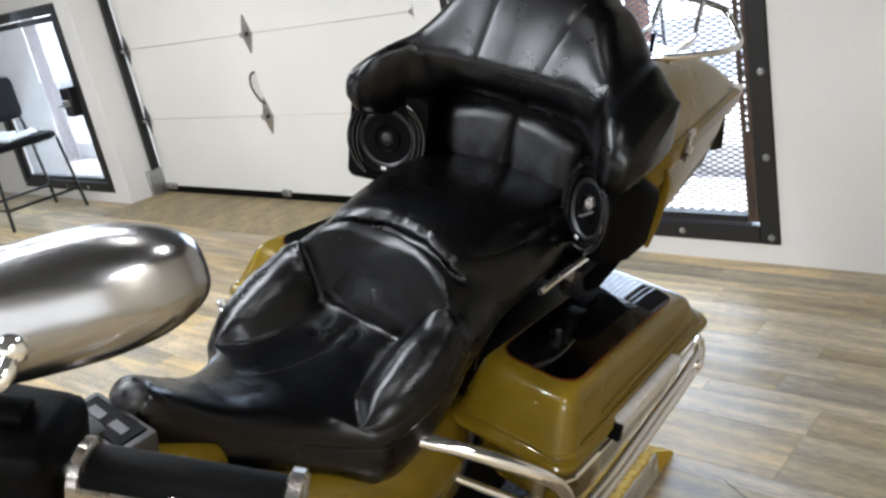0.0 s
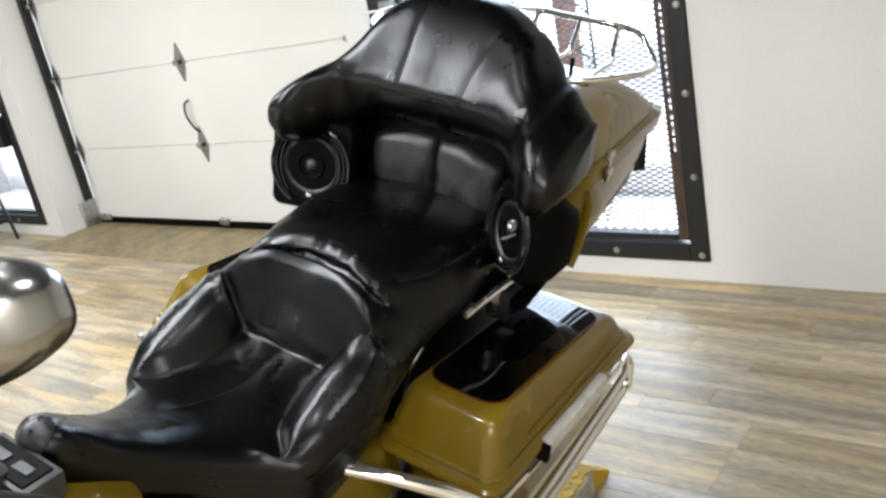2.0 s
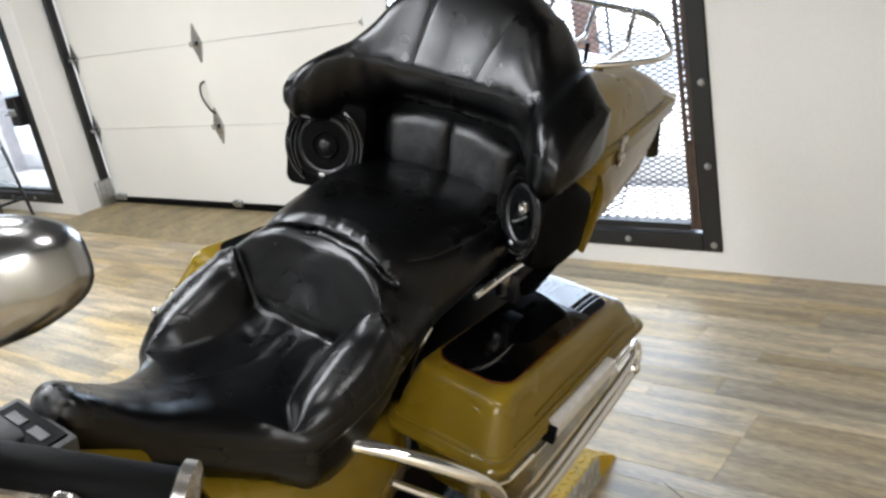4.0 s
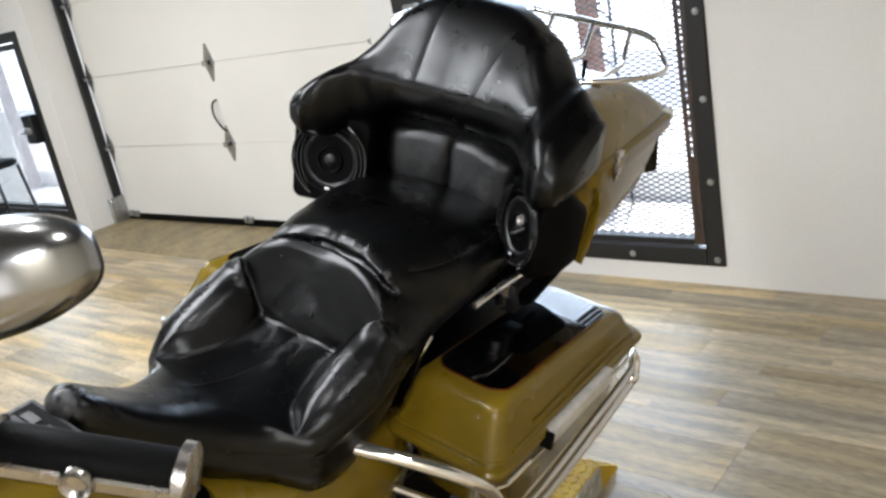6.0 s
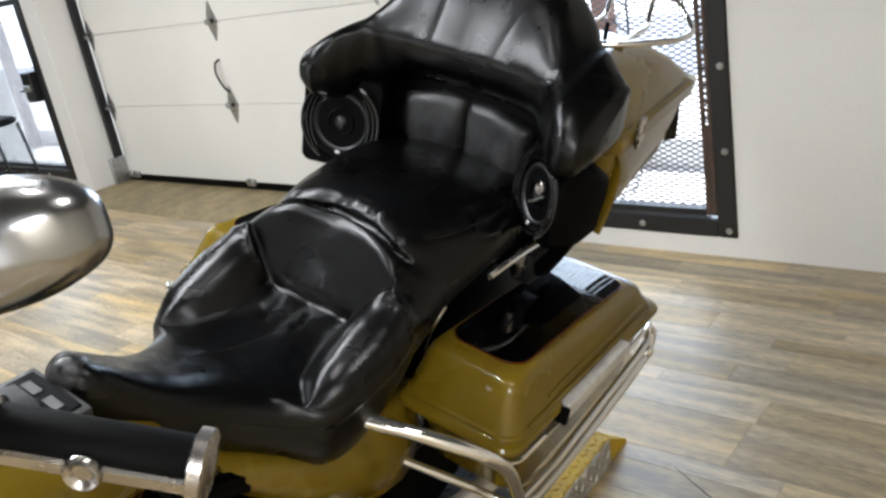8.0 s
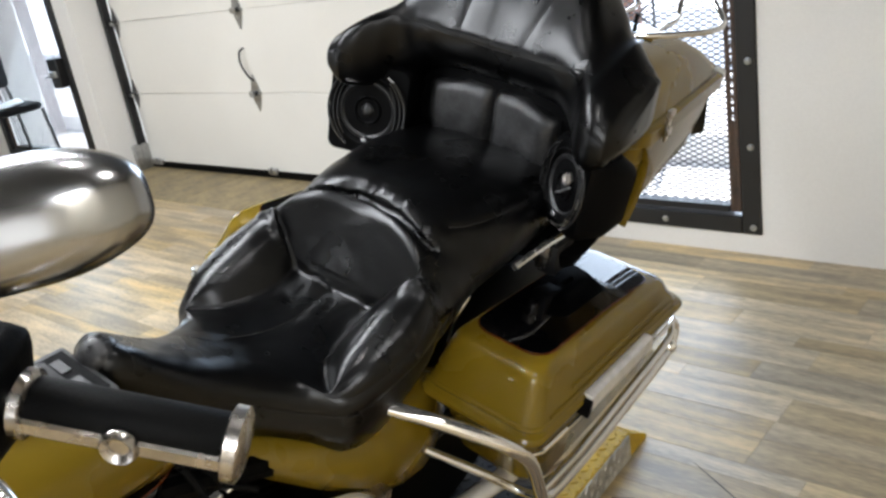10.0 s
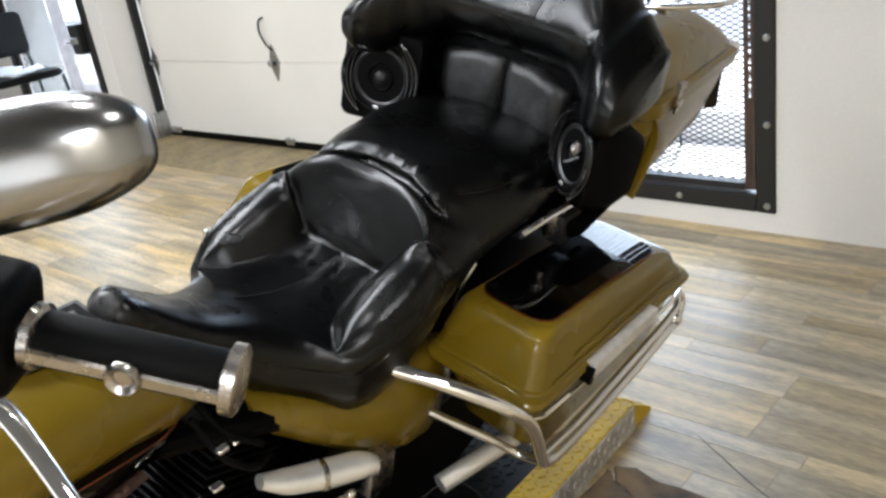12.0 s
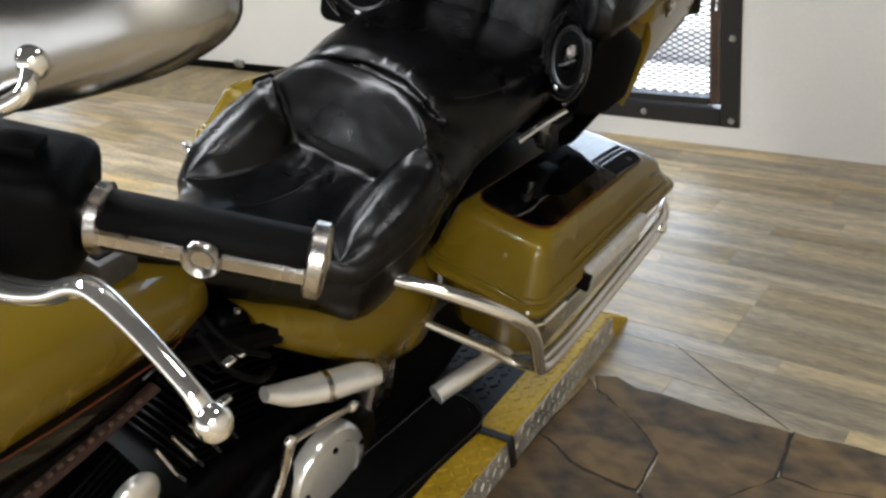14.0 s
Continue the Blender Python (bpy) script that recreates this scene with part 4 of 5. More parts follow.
def tour_case():
    """The rear top case with its lid."""
    def ring(z, w, y0, y1, rf, rr, yaw=0):
        pts = []
        for cx, cy, r, a0 in ((w - rf, y0 + rf, rf, 270), (w * 0.92 - rr, y1 - rr, rr, 0), (-(w * 0.92 - rr), y1 - rr, rr, 90), (-(w - rf), y0 + rf, rf, 180)):
            for i in range(7):
                a = radians(a0 + 90 * i / 6)
                pts.append((cx + r * math.cos(a), cy + r * math.sin(a), z))
        return pts
    bm = bmesh.new()
    rings(bm, [ring(0.738, 0.235, 0.22, 0.38, 0.06, 0.08), ring(0.754, 0.262, 0.205, 0.44, 0.06, 0.09), ring(0.79, 0.274, 0.20, 0.575, 0.05, 0.09), ring(0.83, 0.282, 0.20, 0.690, 0.05, 0.09), ring(0.90, 0.289, 0.198, 0.722, 0.05, 0.09), ring(0.966, 0.294, 0.195, 0.738, 0.05, 0.09)])
    body = part("top_case", bm, GOLD, bike, "ochre painted rear top case", angle=50)
    bm = bmesh.new()
    rings(bm, [ring(0.700, 0.225, 0.10, 0.33, 0.05, 0.07), ring(0.712, 0.250, 0.08, 0.36, 0.05, 0.08), ring(0.748, 0.268, 0.075, 0.430, 0.05, 0.09), ring(0.752, 0.262, 0.08, 0.425, 0.05, 0.09)])
    part("base_tray", bm, BLACK_PLASTIC, body, "black moulded base tray", angle=50)
    bm = bmesh.new()
    rings(bm, [ring(0.950, 0.300, 0.19, 0.742, 0.05, 0.09), ring(0.956, 0.309, 0.184, 0.752, 0.05, 0.09), ring(0.984, 0.309, 0.184, 0.752, 0.05, 0.09), ring(0.990, 0.298, 0.195, 0.740, 0.05, 0.09)])
    part("lid_lip", bm, GOLD, body, "rolled ochre lid lip", angle=20)

    def sloped(z, dz, *r):
        return [(x, y, z - dz * (y - 0.2)) for x, y, _ in ring(z, *r)]
    bm = bmesh.new()
    rings(bm, [ring(0.988, 0.294, 0.197, 0.735, 0.05, 0.09), sloped(1.035, 0.05, 0.286, 0.205, 0.71, 0.05, 0.09), sloped(1.085, 0.10, 0.272, 0.215, 0.655, 0.055, 0.09), sloped(1.115, 0.11, 0.245, 0.235, 0.585, 0.06, 0.09),
               sloped(1.124, 0.11, 0.19, 0.27, 0.52, 0.07, 0.07)])
    lid = part("case_lid", bm, GOLD, body, "ochre case lid with soft edges", angle=60)
    for s in (1, -1):
        x = 0.311
        bm = boxed((s * x - 0.004, 0.289, 0.948), (s * x + 0.004, 0.305, 1.010), 0.003, 2)
        box(bm, (s * x - 0.003, 0.284, 0.962), (s * x + 0.008, 0.309, 0.978), 0.003, 2)
        box(bm, (s * x - 0.003, 0.284, 1.000), (s * x + 0.007, 0.309, 1.014), 0.003, 2)
        part("case_latch", bm, CHROME_WORN, body, "chrome case latch")
        bm = lathe(bmesh.new(), ((0.010, -0.012), (0.014, -0.009), (0.014, 0.009), (0.010, 0.012), (0.001, 0.013)), axis((s * 0.268, 0.690, 0.982), (s, 0.6, 0)), 16)
        part("rear_latch", bm, LATCH, body, "round chrome rear latch")
        part("rear_marker", boxed((-0.011, -0.022, -0.060), (0.011, 0.022, 0.058), 0.008, 3, m=pose(s * 0.240, 0.688, 0.885, 8, 0, -s * 40)), BLACK_PAINT, body, "dark rear marker lens")
        part("marker_trim", boxed((-0.006, -0.006, -0.056), (0.012, 0.010, 0.054), 0.004, 2, m=pose(s * 0.222, 0.702, 0.890, 8, 0, -s * 40)), LATCH, body, "pale marker trim")
        part("strap", tubed([(s * 0.285, 0.24, 0.955), (s * 0.290, 0.27, 0.90), (s * 0.285, 0.27, 0.82), (s * 0.275, 0.26, 0.76)], 0.012, seg=8, flat=0.35), GOLD, body, "ochre moulded corner rib")
    # luggage rack
    z0, z1 = 1.138, 1.205
    bm = bmesh.new()
    tube(bm, [(-0.19, 0.245, z0), (-0.265, 0.29, z0 + 0.010), (-0.318, 0.39, z0 + 0.012), (-0.318, 0.455, z0 + 0.016), (-0.285, 0.49, z1 - 0.030), (-0.245, 0.500, z1 - 0.004), (-0.12, 0.495, z1), (0.12, 0.495, z1), (0.245, 0.500, z1 - 0.004),
              (0.285, 0.49, z1 - 0.030), (0.318, 0.455, z0 + 0.016), (0.318, 0.39, z0 + 0.012), (0.265, 0.29, z0 + 0.010), (0.19, 0.245, z0)], 0.0066, seg=10, steps=6)
    rack = part("luggage_rack", bm, CHROME, bike, "chrome luggage rack on the top case")
    for x in (-0.215, -0.128, -0.031, 0.031, 0.128, 0.215):
        part("rack_bar", tubed([(x * 1.15, 0.250 + 0.05 * (abs(x) > 0.2), z0 + 0.004), (x * 1.12, 0.34, z0 + 0.008), (x * 1.1, 0.425, z0 + 0.010), (x * 1.04, 0.460, z0 + 0.024), (x, 0.496, z1)], 0.0052, seg=8, steps=6), CHROME, rack)
    part("front_bar", tubed([(0.19, 0.245, z0), (0.10, 0.235, z0), (-0.10, 0.235, z0), (-0.19, 0.245, z0)], 0.0066, seg=10), CHROME, rack)
    for x in (-0.15, 0.15):
        for y in (0.27, 0.43):
            part("foot", tubed([(x, y, 1.09), (x, y, z0)], 0.005, seg=8), BLACK_PLASTIC, rack, "black rack foot")
    for x in (-0.16, 0.16):
        part("emblem_wing", boxed((x - 0.045, 0.40, 1.098), (x + 0.045, 0.415, 1.106), 0.003, 1), CHROME, rack, "small chrome trim")
    return body


tour_case()


BAG_AT = {1: pose(0, 0, 0), -1: pose(0, 0, 0.016)}


def saddlebag(s):
    """A hard side case with its domed lid; s is +1 for the bike's left."""
    def crown(y):
        return 0.016 * max(0.0, (y + 0.17) / 0.47) ** 3

    def tray(x0, x1, y0, y1, z, r):
        """A panel with rounded corners that follows the crown of the lid."""
        loops = []
        for k in range(33):
            u = 0.5 - 0.5 * math.cos(math.pi * k / 32)
            y = y0 + (y1 - y0) * u
            e = max(0.0, r - min(y - y0, y1 - y))
            cut = r - math.sqrt(max(r * r - e * e, 1e-8))
            h = z - crown(y) - 0.037 * (y - y0) / (y1 - y0)
            loops.append([(s * (x0 + cut), y, h - 0.003), (s * (x0 + cut), y, h), (s * (x0 + x1) / 2, y, h), (s * (x1 - cut), y, h), (s * (x1 - cut), y, h - 0.003)])
        return rings(bmesh.new(), loops)
    def ring(x0, x1, y0, y1, z, dz, r, n=9):
        pts = []
        for cx, cy, a0 in ((x1 - r, y1 - r, 0), (x0 + r, y1 - r, 90), (x0 + r, y0 + r, 180), (x1 - r, y0 + r, 270)):
            for i in range(n + 1):
                a = radians(a0 + 90 * i / n)
                x, y = cx + r * math.cos(a), cy + r * math.sin(a)
                up = max(0.0, min(1.0, (z - 0.612) / 0.06))
                pts.append((s * x, y, z - up * crown(y) - dz * (y - y0) / (y1 - y0)))
        return pts
    bm = bmesh.new()
    rings(bm, [ring(0.19, 0.35, -0.10, 0.33, 0.34, 0.0, 0.05), ring(0.175, 0.375, -0.15, 0.365, 0.40, 0.0, 0.05), ring(0.172, 0.388, -0.215, 0.38, 0.545, 0.03, 0.045), ring(0.170, 0.395, -0.240, 0.388, 0.59, 0.035, 0.045)])
    body = part("saddlebag", bm, GOLD, bike, "ochre hard saddlebag", angle=13)
    body.matrix_basis = BAG_AT[s]
    bm = bmesh.new()
    prof = ((0.003, 0.586, 0.036), (-0.002, 0.588, 0.037), (-0.004, 0.593, 0.037), (-0.004, 0.599, 0.037), (-0.001, 0.604, 0.037), (0.005, 0.606, 0.036),      # rolled rim
            (0.007, 0.608, 0.036), (0.0055, 0.612, 0.036), (0.0070, 0.616, 0.036), (0.0100, 0.618, 0.035),                                                           # second bead
            (0.0185, 0.640, 0.033), (0.0270, 0.662, 0.031), (0.0330, 0.678, 0.029), (0.0375, 0.688, 0.027), (0.0435, 0.6945, 0.026), (0.0510, 0.6980, 0.026), (0.0600, 0.6990, 0.026))
    wide_in = 1.35           # the ends draw in more than the sides
    rings(bm, [ring(0.163 + d * 0.62, 0.408 - d * 0.84, -0.262 + d * wide_in, 0.400 - d * 1.65, z, 0.035 + 0.002 * (z > 0.66), r) for d, z, r in prof])
    lid = part("lid", bm, GOLD, body, "ochre bevelled saddlebag lid", angle=28)
    for c in (0, 1):         # two shallow pressed ribs along the outer face
        y0, y1 = (-0.12, 0.30) if c == 0 else (-0.20, 0.34)
        z, x = (0.640, 0.3955) if c == 0 else (0.622, 0.4005)
        part("pressed_rib", tubed([(s * x, y0 + (y1 - y0) * k / 6, z - 0.035 * (y0 + (y1 - y0) * k / 6 + 0.25) / 0.63) for k in range(7)], 0.0022, seg=6), GOLD, lid, "pressed rib in the lid")
    part("pinstripe", tray(0.2000, 0.3530, -0.1690, 0.3010, 0.7000, 0.041), PINSTRIPE, lid, "fine red pinstripe")
    part("inset", tray(0.2020, 0.3510, -0.1670, 0.2990, 0.7012, 0.040), BLACK_PAINT, lid, "black gloss inset panel", angle=60)
    bar = part("lid_latch", boxed((min(s * 0.402, s * 0.424), -0.105, 0.560), (max(s * 0.402, s * 0.424), 0.165, 0.596), 0.006, 2, m=Matrix.Rotation(radians(-2.5), 4, "X")), LATCH_BAR, body, "brushed metal lid latch bar")
    part("latch_end", boxed((min(s * 0.400, s * 0.426), -0.118, 0.556), (max(s * 0.400, s * 0.426), -0.106, 0.590), 0.003, 2, m=Matrix.Rotation(radians(-2.5), 4, "X")), BLACK_PLASTIC, bar, "black latch end cap")
    part("trim_rail", tubed([(s * 0.385, -0.246, 0.560), (s * 0.402, -0.228, 0.562), (s * 0.407, -0.19, 0.560), (s * 0.408, 0.0, 0.548), (s * 0.408, 0.30, 0.532), (s * 0.400, 0.375, 0.528)], 0.0048, seg=8), CHROME, body, "chrome trim rail under the lid")
    return body


saddlebag(1)
saddlebag(-1)


def bag_guard(s):
    g = part("bag_guard", tubed([(s * 0.15, -0.41, 0.65), (s * 0.225, -0.385, 0.652), (s * 0.31, -0.345, 0.640), (s * 0.375, -0.300, 0.612), (s * 0.402, -0.255, 0.56), (s * 0.408, -0.205, 0.46), (s * 0.404, -0.165, 0.405), (s * 0.408, -0.10, 0.400), (s * 0.412, 0.10, 0.418), (s * 0.412, 0.30, 0.44),
                                 (s * 0.410, 0.37, 0.455), (s * 0.402, 0.40, 0.485), (s * 0.385, 0.385, 0.515)], 0.0125, seg=14, steps=6), CHROME, bike, "chrome tubular saddlebag guard")
    part("upper_rail", tubed([(s * 0.405, -0.19, 0.44), (s * 0.414, -0.08, 0.455), (s * 0.414, 0.10, 0.467), (s * 0.412, 0.33, 0.487), (s * 0.395, 0.385, 0.51)], 0.009, seg=12), CHROME, g, "chrome upper rail")
    part("brace", tubed([(s * 0.20, -0.27, 0.47), (s * 0.29, -0.205, 0.42), (s * 0.345, -0.165, 0.385), (s * 0.40, -0.165, 0.40)], 0.0085, seg=12), CHROME, g, "chrome brace")
    part("rail_knob", sphere(bmesh.new(), (s * 0.412, 0.365, 0.458), 0.018), CHROME, g, "chrome rail end")
    return g


bag_guard(1)
bag_guard(-1)


def tank():
    bm = bmesh.new()
    loops = []
    prof = ((-1.31, 0.05, 0.05, 0.80), (-1.27, 0.10, 0.08, 0.80), (-1.17, 0.150, 0.105, 0.81), (-1.06, 0.160, 0.118, 0.815), (-0.95, 0.153, 0.114, 0.812), (-0.84, 0.136, 0.090, 0.786), (-0.75, 0.118, 0.085, 0.758), (-0.69, 0.095, 0.070, 0.742), (-0.665, 0.055, 0.040, 0.738))
    for y, w, h, zc in prof:
        ring = []
        for k in range(28):
            b = 2 * math.pi * k / 28
            cx, cz = math.cos(b), math.sin(b)
            ring.append((w * math.copysign(abs(cx) ** 0.72, cx), y, zc + h * (0.62 if cz > 0 else 0.9) * math.copysign(abs(cz) ** 0.85, cz)))
        loops.append(ring)
    rings(bm, loops)
    t = part("fuel_tank", bm, GOLD, bike, "ochre fuel tank with dark lower panel", angle=70)
    return t


tank()
for s in (1, -1):
    loops = []
    for y, x, z0, z1 in ((-0.61, 0.112, 0.605, 0.665), (-0.58, 0.135, 0.582, 0.655), (-0.54, 0.160, 0.555, 0.640), (-0.49, 0.178, 0.515, 0.622), (-0.44, 0.192, 0.480, 0.608), (-0.40, 0.200, 0.455, 0.604), (-0.36, 0.205, 0.435, 0.606), (-0.32, 0.206, 0.418, 0.610), (-0.27, 0.200, 0.402, 0.606), (-0.22, 0.186, 0.390, 0.59), (-0.17, 0.165, 0.385, 0.57)):
        loops.append([(s * (x - 0.06), y, z0), (s * (x - 0.012), y, z0), (s * x, y, z0 + 0.02), (s * (x + 0.006), y, (z0 + z1) / 2), (s * (x - 0.012), y, z1 - 0.012), (s * (x - 0.04), y, z1), (s * (x - 0.07), y, z1 + 0.003)])
    part("side_cover", rings(bmesh.new(), loops), GOLD, bike, "ochre side cover below the seat", angle=60)


def handlebar():
    g_out, g_in = Vector((0.519, -0.981, 1.202)), Vector((0.408, -1.050, 1.215))
    d = (g_out - g_in).normalized()
    for s in (1, -1):
        def F(x, y=None, z=None):
            v = x if y is None else Vector((x, y, z))
            return Vector((s * v.x, v.y, v.z))
        a, b = F(g_in), F(g_out)
        bar = part("handlebar", tubed([F(0.0, -1.18, 1.04), F(0.12, -1.20, 1.06), F(0.25, -1.18, 1.17), F(g_in - 0.06 * d), a, a + (b - a) * 0.5, b], 0.0127, seg=12), CHROME, bike, "chrome handlebar half")
        ax = axis(a, b - a)
        length = (b - a).length
        dd = (b - a).normalized()
        bm = lathe(bmesh.new(), ((0.0165, 0), (0.0188, 0.004), (0.0188, length - 0.008), (0.0165, length - 0.004)), ax, 24)
        grip = part("grip", bm, RUBBER, bar, "black rubber hand grip")
        for h, r, w in ((-0.005, 0.0225, 0.010), (length - 0.006, 0.0245, 0.012)):
            part("grip_flange", lathe(bmesh.new(), ((r * 0.8, h), (r, h + 0.002), (r, h + w - 0.002), (r * 0.85, h + w), (0.001, h + w + 0.002)), ax, 28), CHROME_WORN, grip, "chrome grip flange")
        # flat chrome band with a ring medallion along the forward face
        face = F(0.34, -0.80, 0.02).normalized()
        face = (face - dd * face.dot(dd)).normalized()
        side = dd.cross(face)
        bm = bmesh.new()
        loops = []
        for k in range(9):
            p = a + dd * (0.002 + (length - 0.006) * k / 8)
            loops.append([p + face * 0.0160 - side * 0.0055, p + face * 0.0215 - side * 0.004, p + face * 0.0215 + side * 0.004, p + face * 0.0160 + side * 0.0055])
        rings(bm, loops)
        part("grip_band", bm, CHROME_WORN, grip, "chrome grip band")
        part("medallion", lathe(bmesh.new(), ((0.0125, 0.0), (0.0125, 0.003), (0.0105, 0.006), (0.0075, 0.004), (0.0062, 0.002), (0.001, 0.0022)), axis(a + dd * length * 0.5 + face * 0.0195, face), 24), CHROME_WORN, grip, "round chrome medallion")
        # switch housing: two clamped shells
        rot = axis(a - dd * 0.048, dd)
        hs = part("switch_housing", boxed((-0.036, -0.040, -0.038), (0.034, 0.038, 0.040), 0.014, 3, m=rot), BLACK_PLASTIC, bar, "black switch housing")
        part("switch", boxed((-0.010, 0.036, -0.016), (0.010, 0.046, 0.016), 0.004, 2, m=rot), RUBBER, hs, "black rocker switch")
        # lever and its perch
        lv = [F(*p) for p in ((0.384, -1.120, 1.196), (0.420, -1.117, 1.206), (0.448, -1.113, 1.218), (0.468, -1.110, 1.232), (0.484, -1.110, 1.237), (0.510, -1.112, 1.234), (0.536, -1.114, 1.2265), (0.554, -1.115, 1.219), (0.564, -1.115, 1.210))]
        lever = part("clutch_lever" if s > 0 else "brake_lever", tubed(lv, [0.0085, 0.0090, 0.0080, 0.0076, 0.0068, 0.0058, 0.0054, 0.0054, 0.0062], seg=14, flat=0.8), CHROME, bar, "polished hand lever")
        part("ball_end", sphere(bmesh.new(), F(0.5685, -1.115, 1.2065), 0.0098, (1, 1, 1.1), 20), CHROME, lever, "round lever end")
        part("perch", boxed((-0.016, -0.05, -0.024), (0.016, 0.020, 0.020), 0.006, 2, m=axis(F(0.365, -1.115, 1.215), dd)), BLACK_PLASTIC, bar, "black lever perch")
        part("pivot_screw", lathe(bmesh.new(), ((0.008, 0), (0.008, 0.004), (0.004, 0.006), (0.001, 0.006)), axis(F(0.392, -1.135, 1.236), (0, 0, 1)), 14), CHROME, lever, "chrome pivot screw")
        # mirror: deep chrome shell on a curved stem
        mc = F(0.393, -1.034, 1.337)
        mx = F(0.135, 0.085, 0.060).normalized()
        back = F(0.10, -0.95, 0.10).normalized()
        back = (back - mx * back.dot(mx)).normalized()
        up = mx.cross(back)
        if up.z < 0:
            up = -up
        mc = mc - up * 0.007
        bm = bmesh.new()
        loops = []
        for k, h in ((0.96, -0.014), (1.0, -0.008), (1.01, 0.004), (0.97, 0.015), (0.86, 0.025), (0.66, 0.032), (0.38, 0.036), (0.1, 0.037)):
            loops.append([mc + mx * (0.086 * k * math.copysign(abs(math.cos(q)) ** 0.66, math.cos(q))) + up * ((0.0385 - 0.007 * math.cos(q)) * k * math.copysign(abs(math.sin(q)) ** 0.66, math.sin(q))) + back * h for q in [2 * math.pi * j / 48 for j in range(48)]])
        rings(bm, loops)
        mir = part("mirror", bm, MIRROR_SHELL, bar, "chrome oval rear-view mirror", angle=80)
        joint = mc - mx * 0.016 - up * 0.013 + back * 0.034
        part("mirror_stem", tubed([F(0.330, -1.108, 1.232), F(0.337, -1.112, 1.250), F(0.352, -1.106, 1.272), joint - up * 0.016 - mx * 0.010 + back * 0.012, joint + back * 0.002], 0.0048, seg=10), CHROME, bar, "chrome mirror stem")
        part("reservoir", boxed((min(s * 0.285, s * 0.372), -1.165, 1.218), (max(s * 0.285, s * 0.372), -1.112, 1.250), 0.008, 2), BLACK_PLASTIC, bar, "black fluid reservoir")
        part("reservoir_cap", boxed((min(s * 0.290, s * 0.367), -1.160, 1.250), (max(s * 0.290, s * 0.367), -1.117, 1.254), 0.002, 1), BLACK_PLASTIC, bar, "black reservoir cap")
        part("stem_ball", sphere(bmesh.new(), joint, 0.0095), CHROME, mir, "chrome ball joint")


handlebar()


def instrument_pod():
    """Black clamp cover, lamp and console in front of the tank."""
    bm = boxed((-0.19, -1.30, 1.02), (0.19, -1.16, 1.125), 0.03, 3)
    part("clamp_cover", bm, BLACK_PLASTIC, bike, "black handlebar clamp cover")
    bm = bmesh.new()
    loops = []
    for y, w, z in ((-1.22, 0.035, 0.905), (-1.12, 0.050, 0.912), (-1.0, 0.052, 0.908), (-0.90, 0.045, 0.896), (-0.82, 0.030, 0.876)):
        loops.append([(-w, y, z - 0.03), (w, y, z - 0.03), (w * 0.95, y, z - 0.006), (w * 0.7, y, z), (-w * 0.7, y, z), (-w * 0.95, y, z - 0.006)])
    part("tank_console", rings(bm, loops), DULL_GREY, bike, "dull grey tank console")
    unit = part("ignition_unit", boxed((-0.048, -0.835, 0.828), (0.074, -0.778, 0.866), 0.006, 2), DULL_GREY, bike, "worn grey metal ignition switch bezel")
    part("switch_face", boxed((-0.038, -0.829, 0.864), (0.064, -0.785, 0.8685), 0.002, 1), BLACK_PLASTIC, unit, "black switch face")
    for k in range(2):
        part("switch_bar", boxed((-0.022 + k * 0.044, -0.815, 0.868), (0.008 + k * 0.044, -0.800, 0.8705), 0.001, 1), BLACK_STEEL, unit, "black switch bar")
    lamp = part("spot_lamp", lathe(bmesh.new(), ((0.02, -0.06), (0.045, -0.045), (0.058, -0.01), (0.060, 0.0), (0.056, 0.008), (0.03, 0.014), (0.001, 0.016)), axis((0.23, -1.30, 0.98), (0.2, -1, 0)), 28), CHROME, bike, "chrome spot lamp")


instrument_pod()


